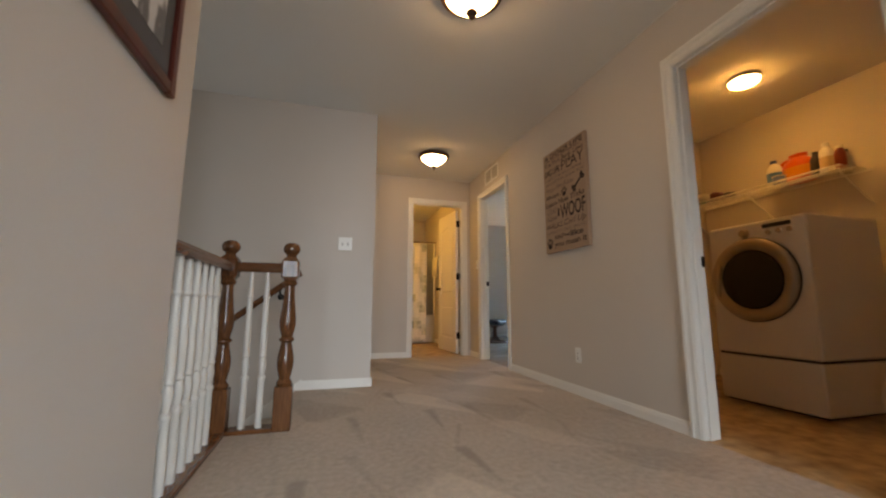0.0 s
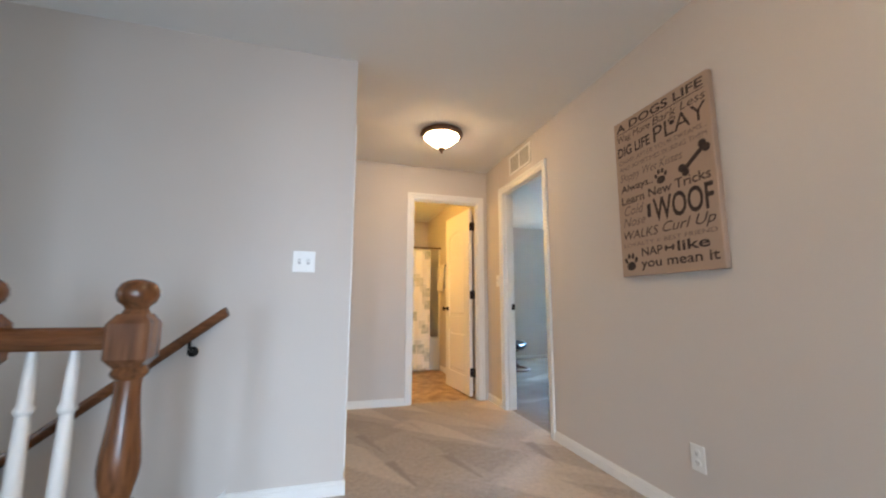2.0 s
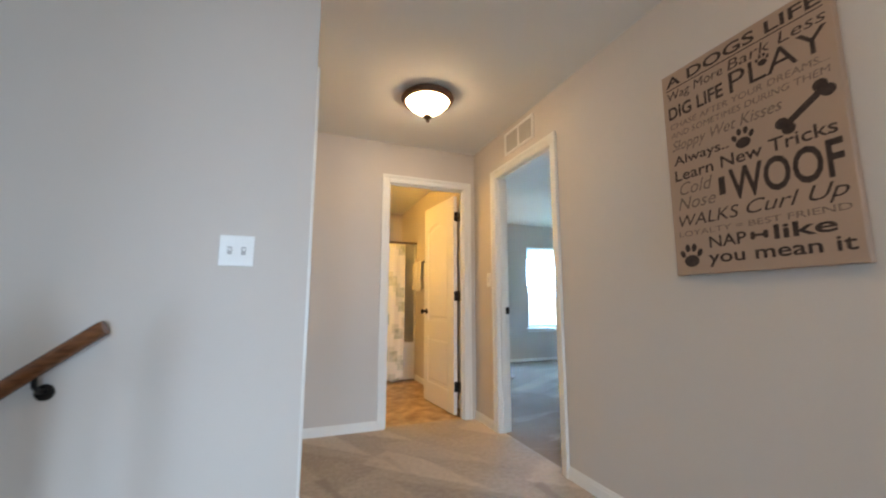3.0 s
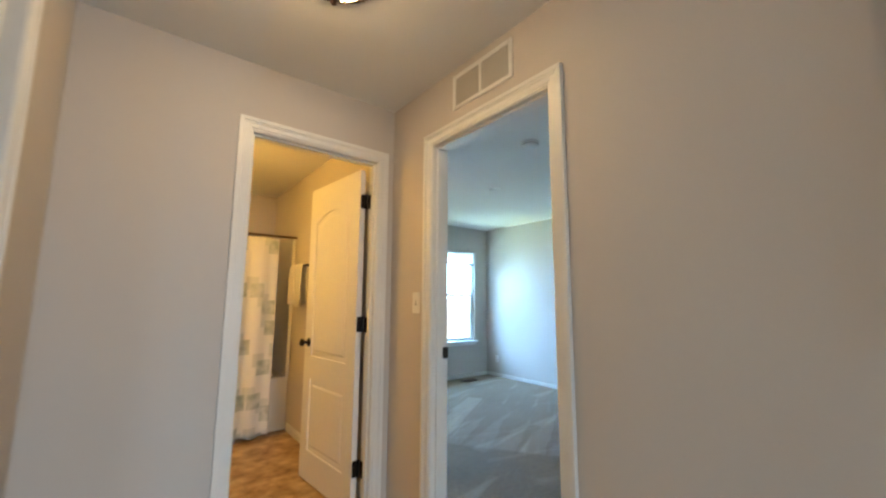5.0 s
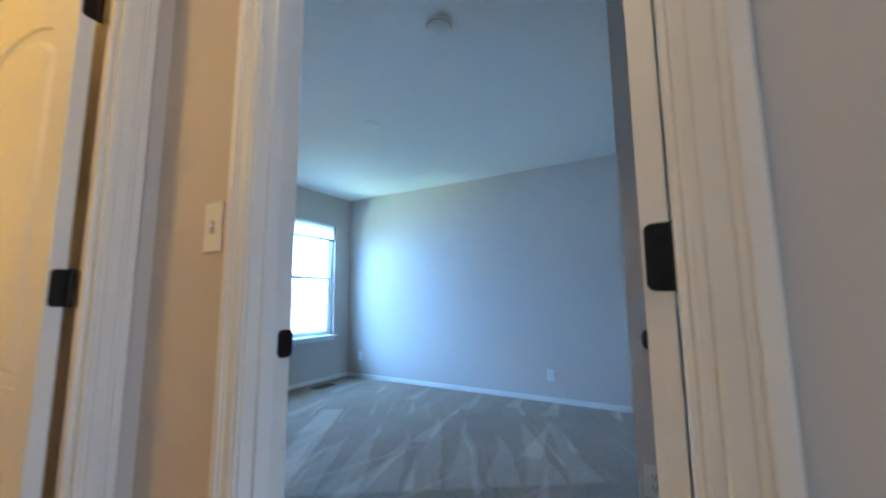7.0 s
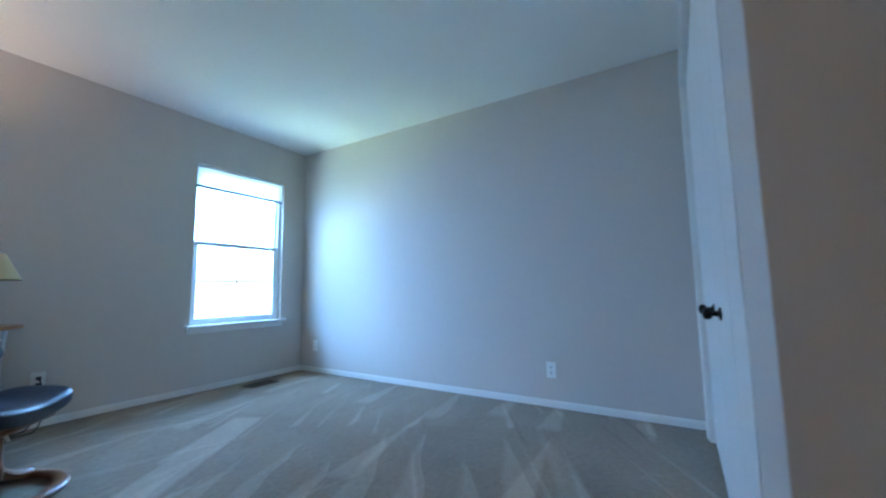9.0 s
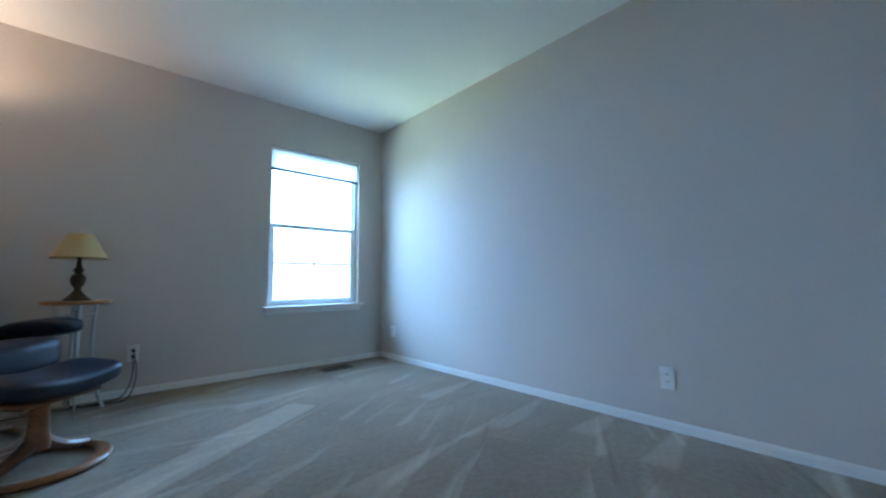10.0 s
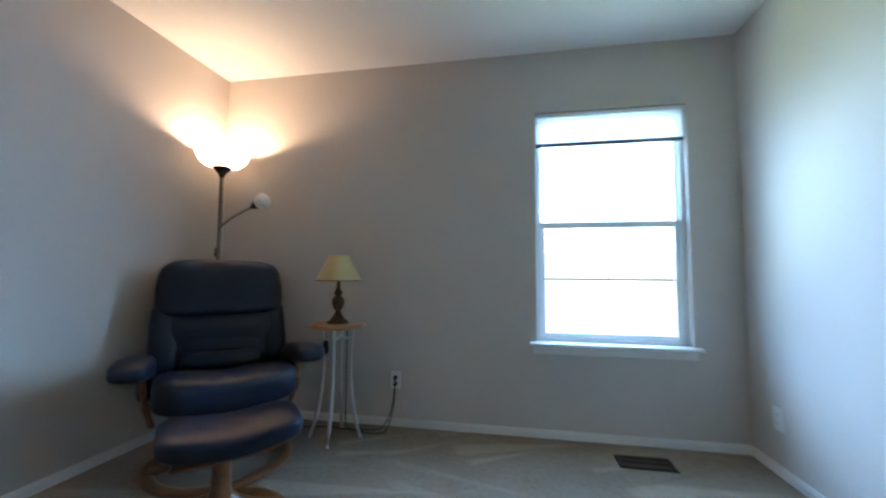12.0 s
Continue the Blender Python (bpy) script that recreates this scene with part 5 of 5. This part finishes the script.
CURTAIN = bpy.data.materials.new("leaf_print_curtain")
CURTAIN.use_nodes = True
ct = CURTAIN.node_tree
cco = ct.nodes.new("ShaderNodeTexCoord")
cmp_ = ct.nodes.new("ShaderNodeMapping")
ct.links.new(cco.outputs["UV"], cmp_.inputs[0])
cmp_.inputs["Scale"].default_value = (3.7, 3.9, 1.0)
cv = ct.nodes.new("ShaderNodeTexVoronoi")
cv.voronoi_dimensions = "2D"
cv.distance, cv.inputs["Scale"].default_value, cv.inputs["Randomness"].default_value = "CHEBYCHEV", 1.0, 0.95
ct.links.new(cmp_.outputs[0], cv.inputs["Vector"])
sq = ct.nodes.new("ShaderNodeMapRange")
sq.inputs["From Min"].default_value, sq.inputs["From Max"].default_value = 0.28, 0.24
ct.links.new(cv.outputs["Distance"], sq.inputs["Value"])
leafn = ct.nodes.new("ShaderNodeTexNoise")
leafn.inputs["Scale"].default_value, leafn.inputs["Detail"].default_value = 3.2, 2
ct.links.new(cmp_.outputs[0], leafn.inputs["Vector"])
mul = ct.nodes.new("ShaderNodeMath")
mul.operation = "MULTIPLY"
ct.links.new(sq.outputs[0], mul.inputs[0])
sep = ct.nodes.new("ShaderNodeSeparateColor")
ct.links.new(cv.outputs["Color"], sep.inputs[0])
thr = ct.nodes.new("ShaderNodeMapRange")
thr.inputs["From Min"].default_value, thr.inputs["From Max"].default_value = 0.02, 0.25
ct.links.new(sep.outputs[0], thr.inputs["Value"])
ct.links.new(thr.outputs[0], mul.inputs[1])
wmix = ct.nodes.new("ShaderNodeMath")
wmix.operation = "MULTIPLY_ADD"
wmix.inputs[1].default_value, wmix.inputs[2].default_value = 1.7, -0.20
ct.links.new(leafn.outputs["Fac"], wmix.inputs[0])
mul2 = ct.nodes.new("ShaderNodeMath")
mul2.operation = "MULTIPLY"
ct.links.new(mul.outputs[0], mul2.inputs[0])
ct.links.new(wmix.outputs[0], mul2.inputs[1])
cmix = ct.nodes.new("ShaderNodeMix")
cmix.data_type, cmix.clamp_factor = "RGBA", True
cmix.inputs["A"].default_value, cmix.inputs["B"].default_value = (0.78, 0.76, 0.70, 1), (0.36, 0.40, 0.32, 1)
shift = ct.nodes.new("ShaderNodeMapping")
shift.inputs["Location"].default_value = (0.20, -0.26, 0)
ct.links.new(cmp_.outputs[0], shift.inputs[0])
pale_v = ct.nodes.new("ShaderNodeTexVoronoi")
pale_v.voronoi_dimensions = "2D"
pale_v.distance, pale_v.inputs["Scale"].default_value, pale_v.inputs["Randomness"].default_value = "CHEBYCHEV", 1.0, 0.95
ct.links.new(shift.outputs[0], pale_v.inputs["Vector"])
pale_sq = ct.nodes.new("ShaderNodeMapRange")
pale_sq.inputs["From Min"].default_value, pale_sq.inputs["From Max"].default_value = 0.25, 0.21
pale_sq.inputs["To Max"].default_value = 0.36
ct.links.new(pale_v.outputs["Distance"], pale_sq.inputs["Value"])
both = ct.nodes.new("ShaderNodeMath")
both.operation = "MAXIMUM"
ct.links.new(mul2.outputs[0], both.inputs[0])
ct.links.new(pale_sq.outputs[0], both.inputs[1])
ct.links.new(both.outputs[0], cmix.inputs["Factor"])
cb = ct.nodes["Principled BSDF"]
cb.inputs["Roughness"].default_value = 0.75
ct.links.new(cmix.outputs["Result"], cb.inputs["Base Color"])
bm = bmesh.new()
uv = bm.loops.layers.uv.new("UVMap")
cols, rows_ = 130, 28
grid = []
for r in range(rows_ + 1):
    line = []
    for c in range(cols + 1):
        u, v = c / cols, r / rows_
        x = 0.45 + u * 1.33 - 0.03 * (1 - v) * u
        y = 6.952 + (0.008 + 0.008 * (1 - v)) * math.sin(u * 47 + 2.6 * math.sin(u * 7.3) + 1.2 * math.sin(u * 17 + v)) - 0.10 * (1 - v)
        line.append(bm.verts.new((x, y, 0.022 + v * 1.798 + (0.012 * math.sin(u * 40) if r == 0 else 0))))
    grid.append(line)
for r in range(rows_):
    for c in range(cols):
        f = bm.faces.new((grid[r][c], grid[r][c + 1], grid[r + 1][c + 1], grid[r + 1][c]))
        for l, (a, b) in zip(f.loops, ((c, r), (c + 1, r), (c + 1, r + 1), (c, r + 1))):
            l[uv].uv = (a / cols * 1.6, b / rows_ * 1.8)
curtain = thing("shower_curtain", (0, 0, 0), "white shower curtain with grey-green leaf squares, drawn across", "shower curtain")
cl = part("cloth", bm, CURTAIN, curtain, "", True)
sol = cl.modifiers.new("thickness", "SOLIDIFY")
sol.thickness = 0.002
ringm = mesh_of("ring", tube([(0, 0.020 * math.cos(radians(d)), 0.020 * math.sin(radians(d))) for d in range(0, 360, 20)], 0.002, 5, True), STEEL)
for k in range(11):
    o = new("curtain_ring", ringm)
    o.parent = curtain
    o.location = (0.50 + 0.122 * k, 6.955, 1.838)

bar = thing("towel_bar", (1.95, 6.68, 1.535), "bronze towel bar on the bathroom wall", "towel bar")
part("bar", tube([(-0.06, -0.23, 0), (-0.06, 0.23, 0)], 0.008, 10), BRONZE, bar, "", True)
for y in (-0.23, 0.23):
    part("post", tube([(0, y, 0), (-0.06, y, 0)], 0.011, 10), BRONZE, bar, "", True)
TOWEL = material("white_terry_towel", (0.76, 0.74, 0.70), 0.95, 0, 0.04, (300.0, 0.6))
for y0, y1, drop in ((6.50, 6.655, 0.37), (6.675, 6.84, 0.35)):
    bm = bmesh.new()
    prof = [(-0.085, -drop), (-0.083, -drop * 0.5), (-0.080, -0.02), (-0.072, 0.008), (-0.060, 0.013), (-0.048, 0.008), (-0.042, -0.02), (-0.036, -drop * 0.5), (-0.034, -drop * 0.92)]
    n = 10
    lines = [[bm.verts.new((1.95 + x + 0.004 * math.sin(k * 1.9 + z * 14), y0 + (y1 - y0) * k / n, 1.535 + z)) for k in range(n + 1)] for x, z in prof]
    for a, b in zip(lines, lines[1:]):
        for k in range(n):
            bm.faces.new((a[k], a[k + 1], b[k + 1], b[k]))
    towel = single("hand_towel", bm, TOWEL, "white terry towel hanging over the bar", "towel", "bathroom towels", smooth=True)
    sol = towel.modifiers.new("pile", "SOLIDIFY")
    sol.thickness = 0.009
